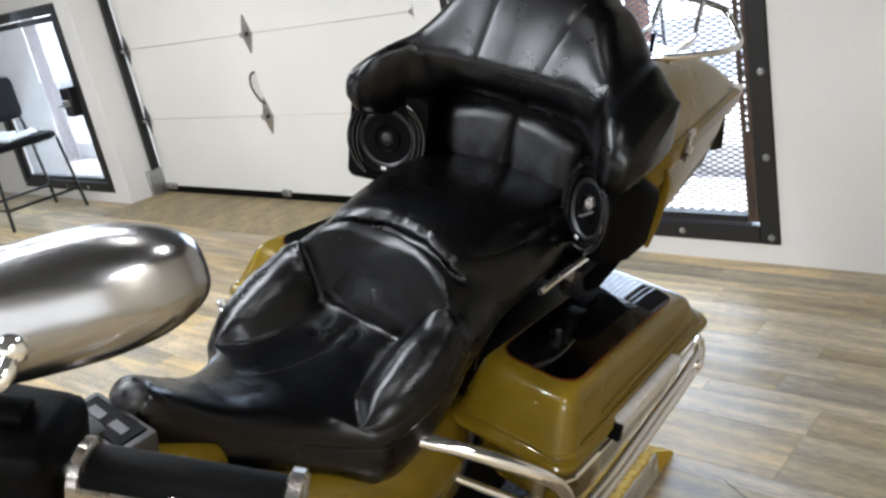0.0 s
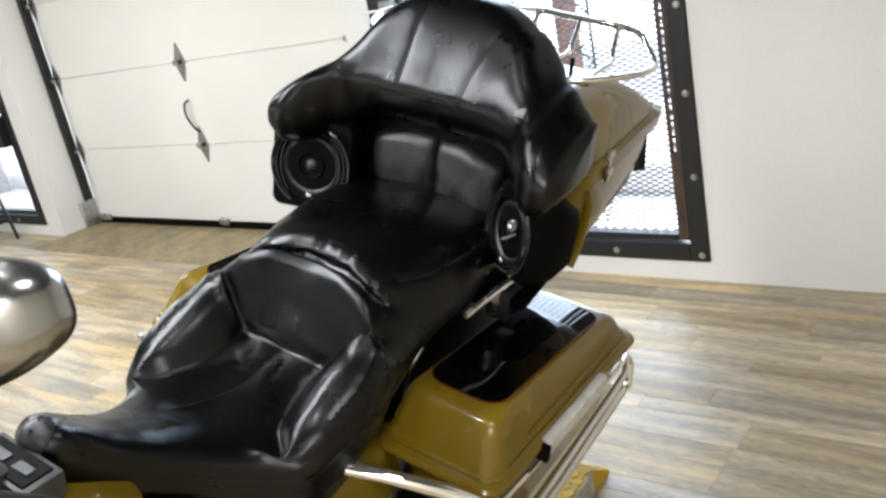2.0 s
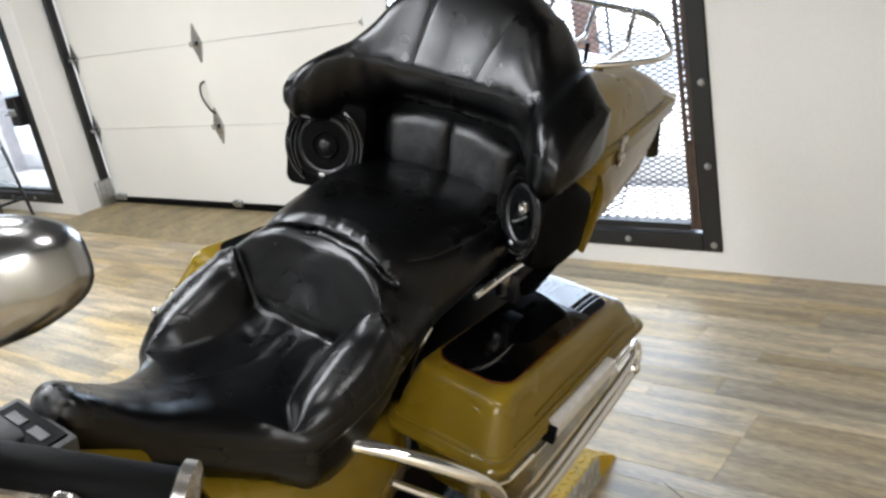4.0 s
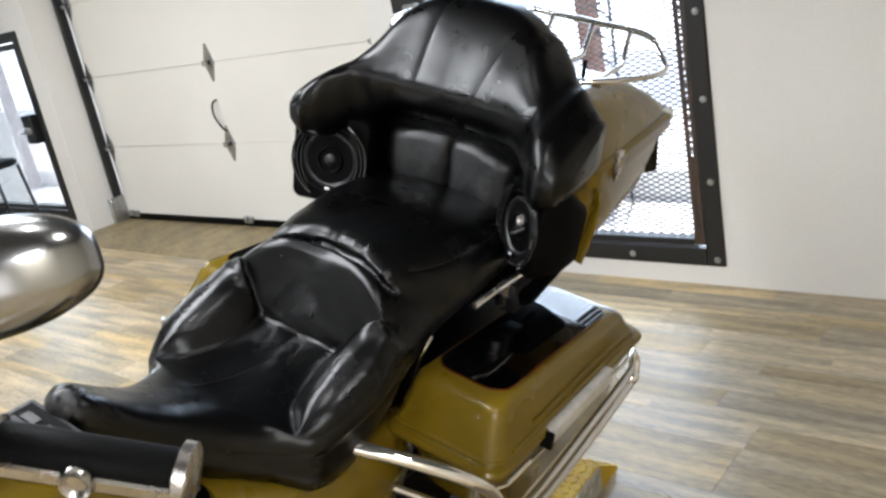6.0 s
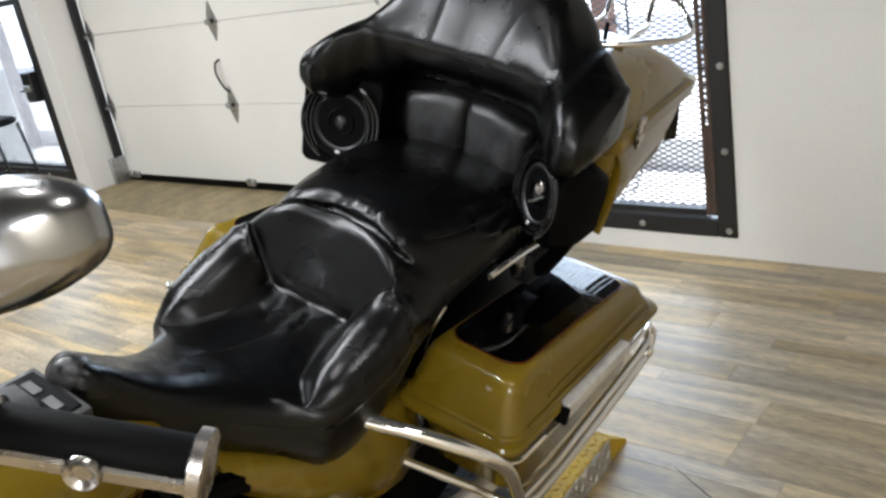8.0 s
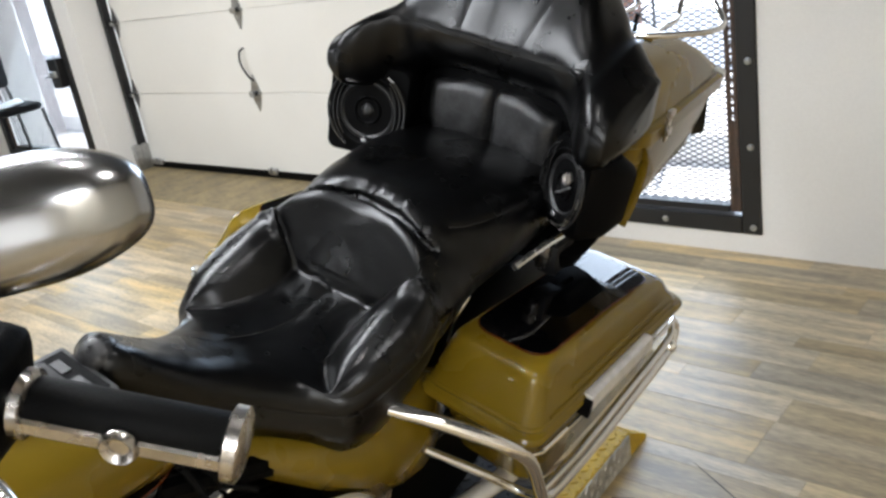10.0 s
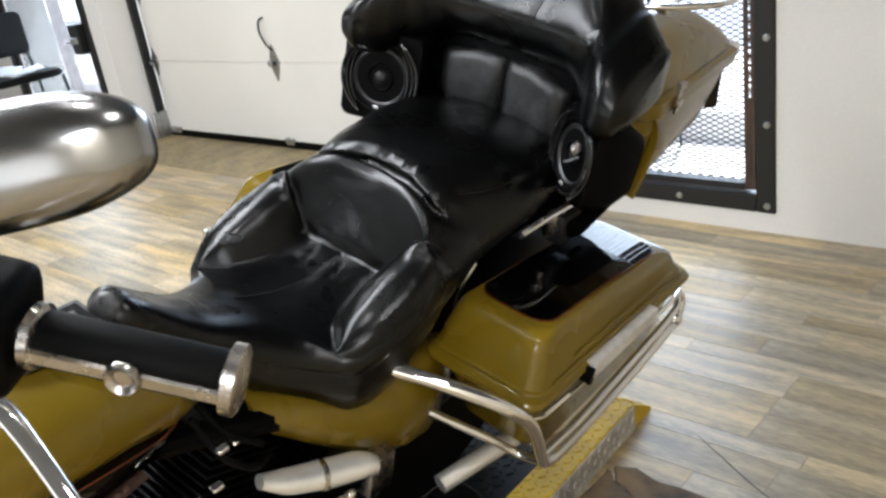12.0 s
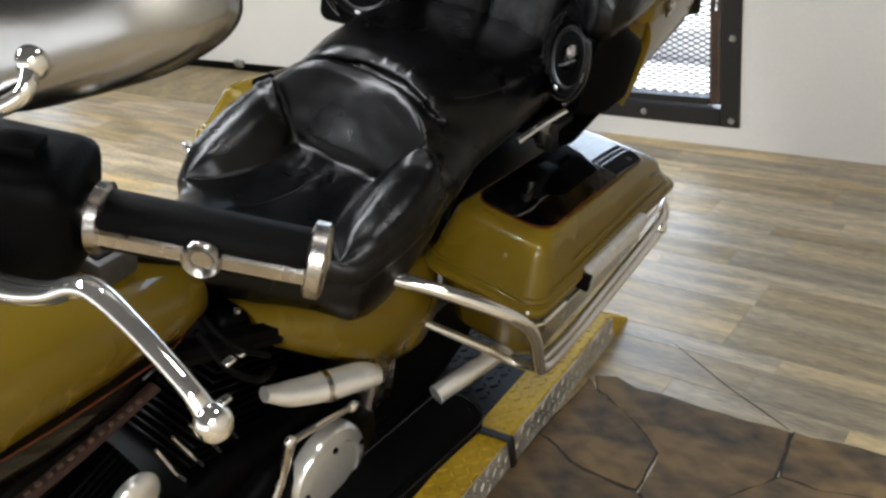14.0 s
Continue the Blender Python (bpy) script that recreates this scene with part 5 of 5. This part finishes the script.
def tank_trim():
    """The dark lower tank panel with its stripe and the lettered strip, kept as plain bars."""
    for s in (1, -1):
        bm = bmesh.new()
        loops = []
        for y, x, z0, z1 in ((-1.26, 0.150, 0.765, 0.802), (-1.12, 0.166, 0.735, 0.793), (-1.0, 0.163, 0.712, 0.776), (-0.88, 0.147, 0.690, 0.752), (-0.78, 0.123, 0.675, 0.725), (-0.715, 0.085, 0.68, 0.705)):
            loops.append([(s * (x - 0.10), y, z0), (s * (x - 0.03), y, z0), (s * (x - 0.008), y, z0 + 0.012), (s * x, y, (z0 + z1) / 2 + 0.008), (s * (x - 0.001), y, z1), (s * (x - 0.06), y, z1)])
        panel = part("tank_panel", rings(bm, loops), BLACK_PAINT, bike, "black lower tank panel", angle=50)
        part("pinstripe", tubed([(s * (x + 0.0005), y, z) for y, x, z in ((-1.26, 0.150, 0.803), (-1.12, 0.166, 0.794), (-1.0, 0.1635, 0.777), (-0.88, 0.1475, 0.753), (-0.78, 0.1235, 0.726), (-0.715, 0.085, 0.706))], 0.0012, seg=6), PINSTRIPE, panel, "fine red pinstripe")
        strip = part("badge_strip", tubed([(s * 0.163, -1.06, 0.700), (s * 0.158, -0.95, 0.705), (s * 0.146, -0.83, 0.712)], 0.010, seg=10, flat=0.5), COPPER, panel, "copper badge strip")
        for k in range(14):
            u = 0.05 + 0.82 * k / 13
            y = -1.06 + 0.23 * u
            part("badge_bar", boxed((s * 0.165 - 0.004 - (s * 0.012 * u), y - 0.004, 0.696 + 0.011 * u), (s * 0.165 + 0.002 - (s * 0.012 * u), y + 0.003, 0.708 + 0.011 * u), 0.001, 1), COPPER_PALE, strip)


COPPER_PALE = material("rubbed_copper", (0.075, 0.045, 0.032), 0.55, spec=0.2, vary=0.15, scale=30)
COPPER = material("dull_copper", (0.030, 0.014, 0.009), 0.55, spec=0.2, vary=0.15, scale=30)
tank_trim()


def engine():
    case = part("engine", boxed((-0.15, -0.98, 0.16), (0.15, -0.34, 0.42), 0.04, 3), DARK_ENGINE, bike, "black engine and gearbox casing")
    for yc, tilt in ((-0.90, 22), (-0.70, -22)):
        m = pose(0, yc + 0.02, 0.40) @ pose(0, 0, 0, tilt, 0, 0)
        bm = boxed((-0.062, -0.062, 0), (0.062, 0.062, 0.20), 0.02, 2, m=m)
        cyl = part("cylinder", bm, DARK_ENGINE, case, "black engine cylinder")
        for k in range(11):
            part("cooling_fin", boxed((-0.105, -0.085, 0.012 + k * 0.0165), (0.105, 0.085, 0.018 + k * 0.0165), 0.002, 1, m=m), DARK_ENGINE, cyl)
        part("rocker_cover", boxed((-0.095, -0.085, 0.195), (0.095, 0.085, 0.265), 0.022, 3, m=m), DARK_ENGINE, case, "black rocker cover")
        for x in (0.088, 0.104):
            part("bolt", lathe(bmesh.new(), ((0.006, 0), (0.006, 0.006), (0.001, 0.008)), m @ axis((x - 0.02, 0.05 if x < 0.1 else -0.05, 0.264), (0, 0, 1)), 10), CHROME, case, "chrome bolt")
    # primary cover
    loops = []
    for x, k in ((0.13, 1.0), (0.165, 1.0), (0.188, 0.93), (0.20, 0.78), (0.204, 0.55)):
        ring = []
        for j in range(44):
            q = 2 * math.pi * j / 44
            cy = -0.66 + 0.30 * k * math.cos(q)
            r = (0.112 if math.cos(q) > 0 else 0.096) * k
            ring.append((x, cy, 0.275 + r * math.copysign(abs(math.sin(q)) ** 0.75, math.sin(q))))
        loops.append(ring)
    prim = part("primary_cover", rings(bmesh.new(), loops), DARK_ENGINE, bike, "black primary cover")
    part("clutch_cover", lathe(bmesh.new(), ((0.092, -0.01), (0.092, 0.008), (0.086, 0.018), (0.066, 0.024), (0.062, 0.021), (0.040, 0.026), (0.001, 0.028)), axis((0.20, -0.545, 0.315), (1, 0, 0.1)), 40), WHITENED_CHROME, prim, "chrome round clutch cover")
    for j in range(5):
        q = 2 * math.pi * j / 5 + 0.4
        part("cover_screw", lathe(bmesh.new(), ((0.006, 0), (0.005, 0.004), (0.001, 0.004)), axis((0.224, -0.545 + 0.075 * math.cos(q), 0.315 + 0.075 * math.sin(q)), (1, 0, 0.1)), 10), DARK_ENGINE, prim, "dark cover screw")
    # chrome heat shield below the seat
    sh = part("heat_shield", tubed([(0.150, -0.640, 0.545), (0.165, -0.60, 0.525), (0.190, -0.54, 0.512), (0.215, -0.48, 0.505), (0.228, -0.455, 0.497)], [0.014, 0.024, 0.028, 0.027, 0.020], seg=16, flat=0.8), WHITENED_CHROME, bike, "chrome heat shield")
    part("shield_band", tubed([(0.188, -0.546, 0.513), (0.192, -0.538, 0.512)], 0.0292, seg=16, smooth=False, flat=0.8), CHROME_WORN, sh, "chrome clamp band")
    part("shield_bracket", boxed((0.19, -0.455, 0.40), (0.225, -0.395, 0.488), 0.006, 2, m=None), CHROME_WORN, bike, "dull chrome bracket")
    # shift linkage
    ln = part("shift_linkage", tubed([(0.205, -0.640, 0.478), (0.21, -0.58, 0.468), (0.215, -0.51, 0.452)], 0.006, seg=8), CHROME, bike, "chrome shift linkage")
    for p in ((0.205, -0.642, 0.479), (0.216, -0.500, 0.448)):
        part("joint", sphere(bmesh.new(), p, 0.012, (0.8, 1, 1)), CHROME, ln, "chrome joint")
    part("shift_arm", tubed([(0.205, -0.642, 0.479), (0.208, -0.66, 0.42), (0.21, -0.69, 0.36)], [0.009, 0.007, 0.009], seg=8), CHROME_WORN, ln, "cast shift arm")
    part("horn_cap", sphere(bmesh.new(), (0.135, -0.872, 0.520), 0.040, (0.5, 1, 1), 20), WHITENED_CHROME, bike, "chrome horn cap")
    # cables and pushrod glints
    for k in range(4):
        part("pushrod_tube", tubed([(0.125, -0.78 + k * 0.035, 0.46), (0.128, -0.80 + k * 0.035, 0.50), (0.12, -0.82 + k * 0.03, 0.56)], 0.0028, seg=8), CHROME, case, "thin chrome tube")
    for pts in ([(0.10, -0.72, 0.70), (0.14, -0.70, 0.64), (0.16, -0.66, 0.60), (0.13, -0.60, 0.56)], [(0.06, -0.70, 0.72), (0.12, -0.68, 0.66), (0.15, -0.63, 0.62)]):
        part("cable", tubed(pts, 0.006, seg=8), RUBBER, case, "black rubber cable")
    for p in ((0.14, -0.70, 0.655), (0.13, -0.665, 0.64), (0.15, -0.72, 0.60)):
        part("clip", boxed((p[0] - 0.006, p[1] - 0.010, p[2] - 0.004), (p[0] + 0.008, p[1] + 0.010, p[2] + 0.004), 0.002, 1), CHROME, case, "small metal clip")


engine()


def floorboard(s):
    m = pose(s * 0.280, -0.415, 0.285, 4, s * -6, s * -7)
    out = [(x * s, y) for x, y in rounded(0.058, 0.185, 0.045, 6)]
    bm = bmesh.new()
    slab(bm, out, -0.012, 0.004, 0.004)
    bmesh.ops.transform(bm, matrix=m, verts=bm.verts)
    fb = part("floorboard", bm, RUBBER, bike, "black rubber rider floorboard")
    bm = bmesh.new()
    slab(bm, [(x * s, y) for x, y in rounded(0.044, 0.165, 0.035, 6)], 0.003, 0.010, 0.003)
    bmesh.ops.transform(bm, matrix=m, verts=bm.verts)
    part("tread_pad", bm, RUBBER, fb, "ribbed rubber pad")
    part("edge_trim", tubed([m @ Vector((x, y, 0.006)) for x, y in out], 0.0022, seg=6, closed=True, smooth=False), GUARD, fb, "thin metal edge trim")
    part("bracket", tubed([(s * 0.12, -0.46, 0.26), (s * 0.30, -0.43, 0.272)], 0.014, seg=10), DARK_ENGINE, fb, "black floorboard bracket")


floorboard(1)
floorboard(-1)
for s in (1, -1):
    part("exhaust_pipe", tubed([(s * 0.250, -0.275, 0.315), (s * 0.275, -0.19, 0.335), (s * 0.30, -0.09, 0.348), (s * 0.31, 0.0, 0.35)], 0.020, seg=14), WHITENED_CHROME, bike, "chrome exhaust pipe")
    part("muffler", tubed([(s * 0.29, -0.02, 0.29), (s * 0.29, 0.12, 0.27), (s * 0.29, 0.55, 0.28)], [0.040, 0.046, 0.043], seg=18), CHROME, bike, "chrome muffler under the saddlebag")
    # A short bright highlight between seat and bag, shaped as a chrome rod.
    part("strut_highlight", tubed([(s * 0.160, -0.112, 0.712), (s * 0.140, -0.126, 0.645), (s * 0.135, -0.13, 0.60)], 0.0042, seg=8), CHROME, bike, "short bright highlight built as a chrome strut")
    part("case_support", tubed([(s * 0.215, -0.06, 0.775), (s * 0.225, 0.04, 0.785), (s * 0.22, 0.14, 0.77)], 0.007, seg=8), CHROME, bike, "chrome case support rod")
    pivot = part("pivot_bracket", boxed((s * 0.212 - 0.012, 0.045, 0.722), (s * 0.212 + 0.010, 0.100, 0.772), 0.007, 2), CHROME_WORN, bike, "dull chrome pivot bracket")
    part("pivot_nut", lathe(bmesh.new(), ((0.011, 0), (0.012, 0.006), (0.008, 0.012), (0.001, 0.013)), axis((s * 0.222, 0.142, 0.716), (s, -0.5, 0.4)), 14), CHROME, pivot, "chrome pivot nut")
    part("pivot_stay", tubed([(s * 0.205, 0.10, 0.735), (s * 0.218, 0.14, 0.712), (s * 0.225, 0.19, 0.690)], 0.006, seg=8), BLACK_STEEL, pivot, "black pivot stay")
    part("support_block", boxed((s * 0.215 - 0.02, 0.07, 0.70), (s * 0.215 + 0.02, 0.14, 0.765), 0.008, 2), BLACK_STEEL, bike, "dark support block")

# frame, wheels and fenders, mostly hidden under the bodywork


def wheel(y, r, w, name):
    h = r - 0.056
    w_ = part(name, lathe(bmesh.new(), ((r * 0.66, -w * 0.5), (r * 0.88, -w * 0.55), (r * 0.975, -w * 0.36), (r, 0), (r * 0.975, w * 0.36), (r * 0.88, w * 0.55), (r * 0.66, w * 0.5)), axis((0, y, h), (1, 0, 0)), 48), RUBBER, bike, "black road tyre")
    part("rim", lathe(bmesh.new(), ((r * 0.62, -w * 0.42), (r * 0.68, -w * 0.46), (r * 0.68, w * 0.46), (r * 0.62, w * 0.42)), axis((0, y, h), (1, 0, 0)), 48), CHROME, w_, "chrome rim")
    part("hub", lathe(bmesh.new(), ((0.05, -w * 0.4), (0.05, w * 0.4)), axis((0, y, h), (1, 0, 0)), 20), CHROME_WORN, w_, "metal hub")
    for k in range(10):
        q = 2 * math.pi * k / 10
        part("spoke", tubed([(0, y + 0.045 * math.cos(q), h + 0.045 * math.sin(q)), (0, y + r * 0.64 * math.cos(q), h + r * 0.64 * math.sin(q))], 0.009, seg=6, smooth=False), CHROME_WORN, w_)
    return w_


wheel(0.0, 0.325, 0.14, "rear_wheel")
wheel(-1.62, 0.325, 0.12, "front_wheel")


def fender(y, r, w, a0, a1, name):
    loops = []
    for i in range(19):
        q = radians(a0 + (a1 - a0) * i / 18)
        c, s_ = math.cos(q), math.sin(q)
        prof = ((-w, r - 0.05), (-w, r), (-w * 0.7, r + 0.022), (0, r + 0.03), (w * 0.7, r + 0.022), (w, r), (w, r - 0.05), (w - 0.006, r - 0.05), (w - 0.006, r - 0.004), (0, r + 0.022), (-w + 0.006, r - 0.004), (-w + 0.006, r - 0.05))
        loops.append([(x, y + d * c, 0.325 + d * s_) for x, d in prof])
    part(name, rings(bmesh.new(), loops), GOLD, bike, "ochre painted fender")


fender(0.0, 0.36, 0.095, -10, 150, "rear_fender")
fender(-1.62, 0.355, 0.085, 20, 175, "front_fender")
bm = bmesh.new()
for s in (1, -1):
    tube(bm, [(s * 0.10, 0.05, 0.33), (s * 0.13, -0.25, 0.40), (s * 0.12, -0.55, 0.60), (s * 0.05, -1.1, 0.80), (0, -1.25, 0.92)], 0.02, seg=8)
    tube(bm, [(s * 0.12, -1.62, 0.33), (s * 0.12, -1.38, 0.78), (s * 0.12, -1.26, 1.02)], 0.026, seg=10)
part("frame", bm, DARK_ENGINE, bike, "black tubular frame and fork")
part("under_seat_box", boxed((-0.135, -0.47, 0.40), (0.135, 0.34, 0.690), 0.03, 2), DARK_ENGINE, bike, "black cover under the seat")
part("headlamp_shell", sphere(bmesh.new(), (0, -1.42, 0.96), 0.10, (1, 0.9, 1), 24), CHROME, bike, "chrome headlamp shell")
part("side_stand", tubed([(0.10, -0.85, 0.22), (0.19, -0.90, 0.02), (0.250, -0.92, -0.130)], 0.013, seg=10), DARK_ENGINE, bike, "black side stand, down")

# ---- chair by the left gate ----


def stool_chair():
    d = empty("chair", pose(-5.62, 1.52, 0))
    tagged(d, "black padded high chair on thin steel legs, papers on its seat", "chair")
    loops = []
    for h, k in ((0.575, 0.90), (0.585, 0.98), (0.605, 1.0), (0.628, 0.97), (0.636, 0.86)):
        loops.append([(x * k, y * k, h) for x, y in rounded(0.25, 0.29, 0.09)])
    part("seat", rings(bmesh.new(), loops), FABRIC, d, "black padded seat")
    loops = []
    for x, k in ((-0.275, 0.92), (-0.262, 1.0), (-0.235, 1.0), (-0.222, 0.92)):
        loops.append([(x, y * k, 0.915 + z * k) for y, z in rounded(0.27, 0.165, 0.05)])
    part("backrest", rings(bmesh.new(), loops), FABRIC, d, "black padded backrest")
    for sx, sy in ((1, 1), (1, -1), (-1, 1), (-1, -1)):
        top = 0.60 if sx > 0 else 0.95
        part("leg", tubed([(sx * 0.27, sy * 0.30, 0.0), (sx * 0.235, sy * 0.26, 0.58)] + ([(-0.25, sy * 0.22, top)] if sx < 0 else []), 0.0135, seg=8, smooth=False), BLACK_STEEL, d)
    for z in (0.16,):
        part("foot_rail", tubed([(0.26, -0.29, z), (0.26, 0.29, z), (-0.26, 0.29, z), (-0.26, -0.29, z)], 0.012, seg=8, closed=True, smooth=False), BLACK_STEEL, d, "black steel foot rail")
    return d


stool_chair()
bm = bmesh.new()
for k, (x, y, r) in enumerate(((-5.55, 1.50, 20), (-5.50, 1.58, -12), (-5.60, 1.45, 48))):
    bmesh.ops.create_grid(bm, x_segments=6, y_segments=6, size=0.10, matrix=pose(x, y, 0.642 + k * 0.012, 6 * k, 4, r))
for v in bm.verts:
    v.co.z += 0.014 * abs(noise.noise(v.co * 9))
papers = part("papers", bm, PAPER)
papers.modifiers.new("thickness", "SOLIDIFY").thickness = 0.004
tagged(papers, "crumpled white papers lying on the chair seat", "papers")
board = part("pine_board", boxed((-0.02, -0.30, 0), (0.02, 0.12, 1.25), 0.004, 1), WOOD_RAW)
board.matrix_basis = pose(-5.40, 1.0, 0, 0, 2, 0)
tagged(board, "raw pine board standing on the floor", "board")

# ---- floor pieces ----
rng = random.Random(4)


def shared(bm, mat):
    me = bpy.data.meshes.new("piece")
    bm.to_mesh(me)
    bm.free()
    me.materials.append(mat)
    return me


# tan slabs in the garage bay
x = BAY[0]
while x < BAY[1]:
    w = 0.61
    x1 = min(x + w, BAY[1])
    ob = new("slab", shared(boxed((0, 0, -0.012), (x1 - x - 0.004, 0.575, 0.004), 0.002, 1), SLAB))
    ob.parent, ob.matrix_basis = floor, pose(x + 0.002, 1.655, 0)
    x = x1

# worn flagstones beside the lift
STONES = (
    ((0.352, 0.347), (0.385, 0.298), (0.508, 0.238), (0.612, 0.158), (0.626, 0.030), (0.70, -0.02), (0.852, 0.20), (0.83, 0.358), (0.64, 0.347), (0.45, 0.347), (0.40, 0.366)),
    ((0.34, 0.09), (0.40, 0.075), (0.458, 0.041), (0.535, 0.032), (0.617, 0.032), (0.604, 0.158), (0.502, 0.236), (0.378, 0.296), (0.34, 0.33)),
    ((0.34, 0.082), (0.396, 0.063), (0.452, 0.029), (0.531, 0.020), (0.62, 0.020), (0.69, -0.03), (0.60, -0.45), (0.36, -0.45)),
    ((0.864, 0.206), (0.942, 0.203), (1.03, 0.228), (1.20, 0.24), (1.25, -0.45), (0.61, -0.45), (0.71, -0.03)),
    ((0.842, 0.36), (0.864, 0.214), (0.942, 0.212), (1.03, 0.236), (1.25, 0.25), (1.28, 0.36), (1.05, 0.375)),
)
joint = bmesh.new()
for st in STONES:
    cx, cy = sum(p[0] for p in st) / len(st), sum(p[1] for p in st) / len(st)
    edge = []
    for (ax_, ay), (bx, by) in zip(st, st[1:] + st[:1]):          # slightly ragged edges
        k = max(2, int(math.hypot(bx - ax_, by - ay) / 0.03))
        for i in range(k):
            u = i / k
            w = 0.0030
            edge.append((ax_ + (bx - ax_) * u + rng.uniform(-w, w) - cx, ay + (by - ay) * u + rng.uniform(-w, w) - cy))
    slab(joint, [(cx + x * (1 + 0.0075 / math.hypot(x, y)), cy + y * (1 + 0.0075 / math.hypot(x, y))) for x, y in edge], -0.010, 0.0006 + 0.00012 * STONES.index(st))
    edge = [(x * (1 + 0.0016 / math.hypot(x, y)), y * (1 + 0.0016 / math.hypot(x, y))) for x, y in edge]
    ob = new("flagstone", shared(slab(bmesh.new(), edge, -0.012, 0.0030, 0.0010), STONE))
    ob.parent, ob.matrix_basis = floor, pose(cx, cy, 0)

crack = tubed([(0.462, 0.570, 0.0002), (0.56, 0.512, 0.0002), (0.66, 0.452, 0.0002), (0.75, 0.408, 0.0002), (0.828, 0.368, 0.0002)], [0.0012, 0.0022, 0.0016, 0.0024, 0.0012], seg=6, flat=0.3)
part("floor_crack", crack, SUBFLOOR, floor, "dark crack across the planks")
part("stone_joint", joint, SUBFLOOR, floor, "dark joints between the flagstones", smooth=False)

LENGTHS = (0.42, 0.58, 0.76, 0.92)
WIDTHS = (0.125, 0.066, 0.125, 0.092, 0.125, 0.066, 0.105)
plank_kinds = {(l, w): shared(boxed((0, 0, -0.012), (l - 0.0006, w - 0.0006, 0.0), 0.0005, 1), PLANK) for l in LENGTHS for w in WIDTHS}
far_v, far_f = [], []                   # the planks farther from the walk, in one mesh
y, row = Y0, 0
while y < WALL_Y - 0.004:
    x, w = X0 + rng.uniform(0, 0.5), WIDTHS[row % len(WIDTHS)]
    while x < X1 - 0.02:
        l = rng.choice(LENGTHS)
        if 0.30 < x + l and x < 1.75 and -0.45 < y < WALL_Y - w:
            ob = new("plank", plank_kinds[l, w])
            ob.parent, ob.matrix_basis = floor, pose(x, y, rng.uniform(-0.0005, 0.0002))
        else:
            i, xe, ye, z = len(far_v), min(x + l, X1) - 0.0006, min(y + w, WALL_Y) - 0.0006, rng.uniform(-0.0005, 0.0002)
            far_v += [(x, y, -0.012), (xe, y, -0.012), (xe, ye, -0.012), (x, ye, -0.012), (x, y, z), (xe, y, z), (xe, ye, z), (x, ye, z)]
            far_f += [(i + 4, i + 5, i + 6, i + 7), (i, i + 1, i + 5, i + 4), (i + 1, i + 2, i + 6, i + 5), (i + 2, i + 3, i + 7, i + 6), (i + 3, i, i + 4, i + 7)]
        x += l
    y += w
    row += 1
far_mesh = bpy.data.meshes.new("planks")
far_mesh.from_pydata(far_v, [], far_f)
far_mesh.materials.append(PLANK_FAR)
far_planks = new("planks", far_mesh)
far_planks.parent = floor
tagged(far_planks, "wood-look floor planks", kind="stuff")
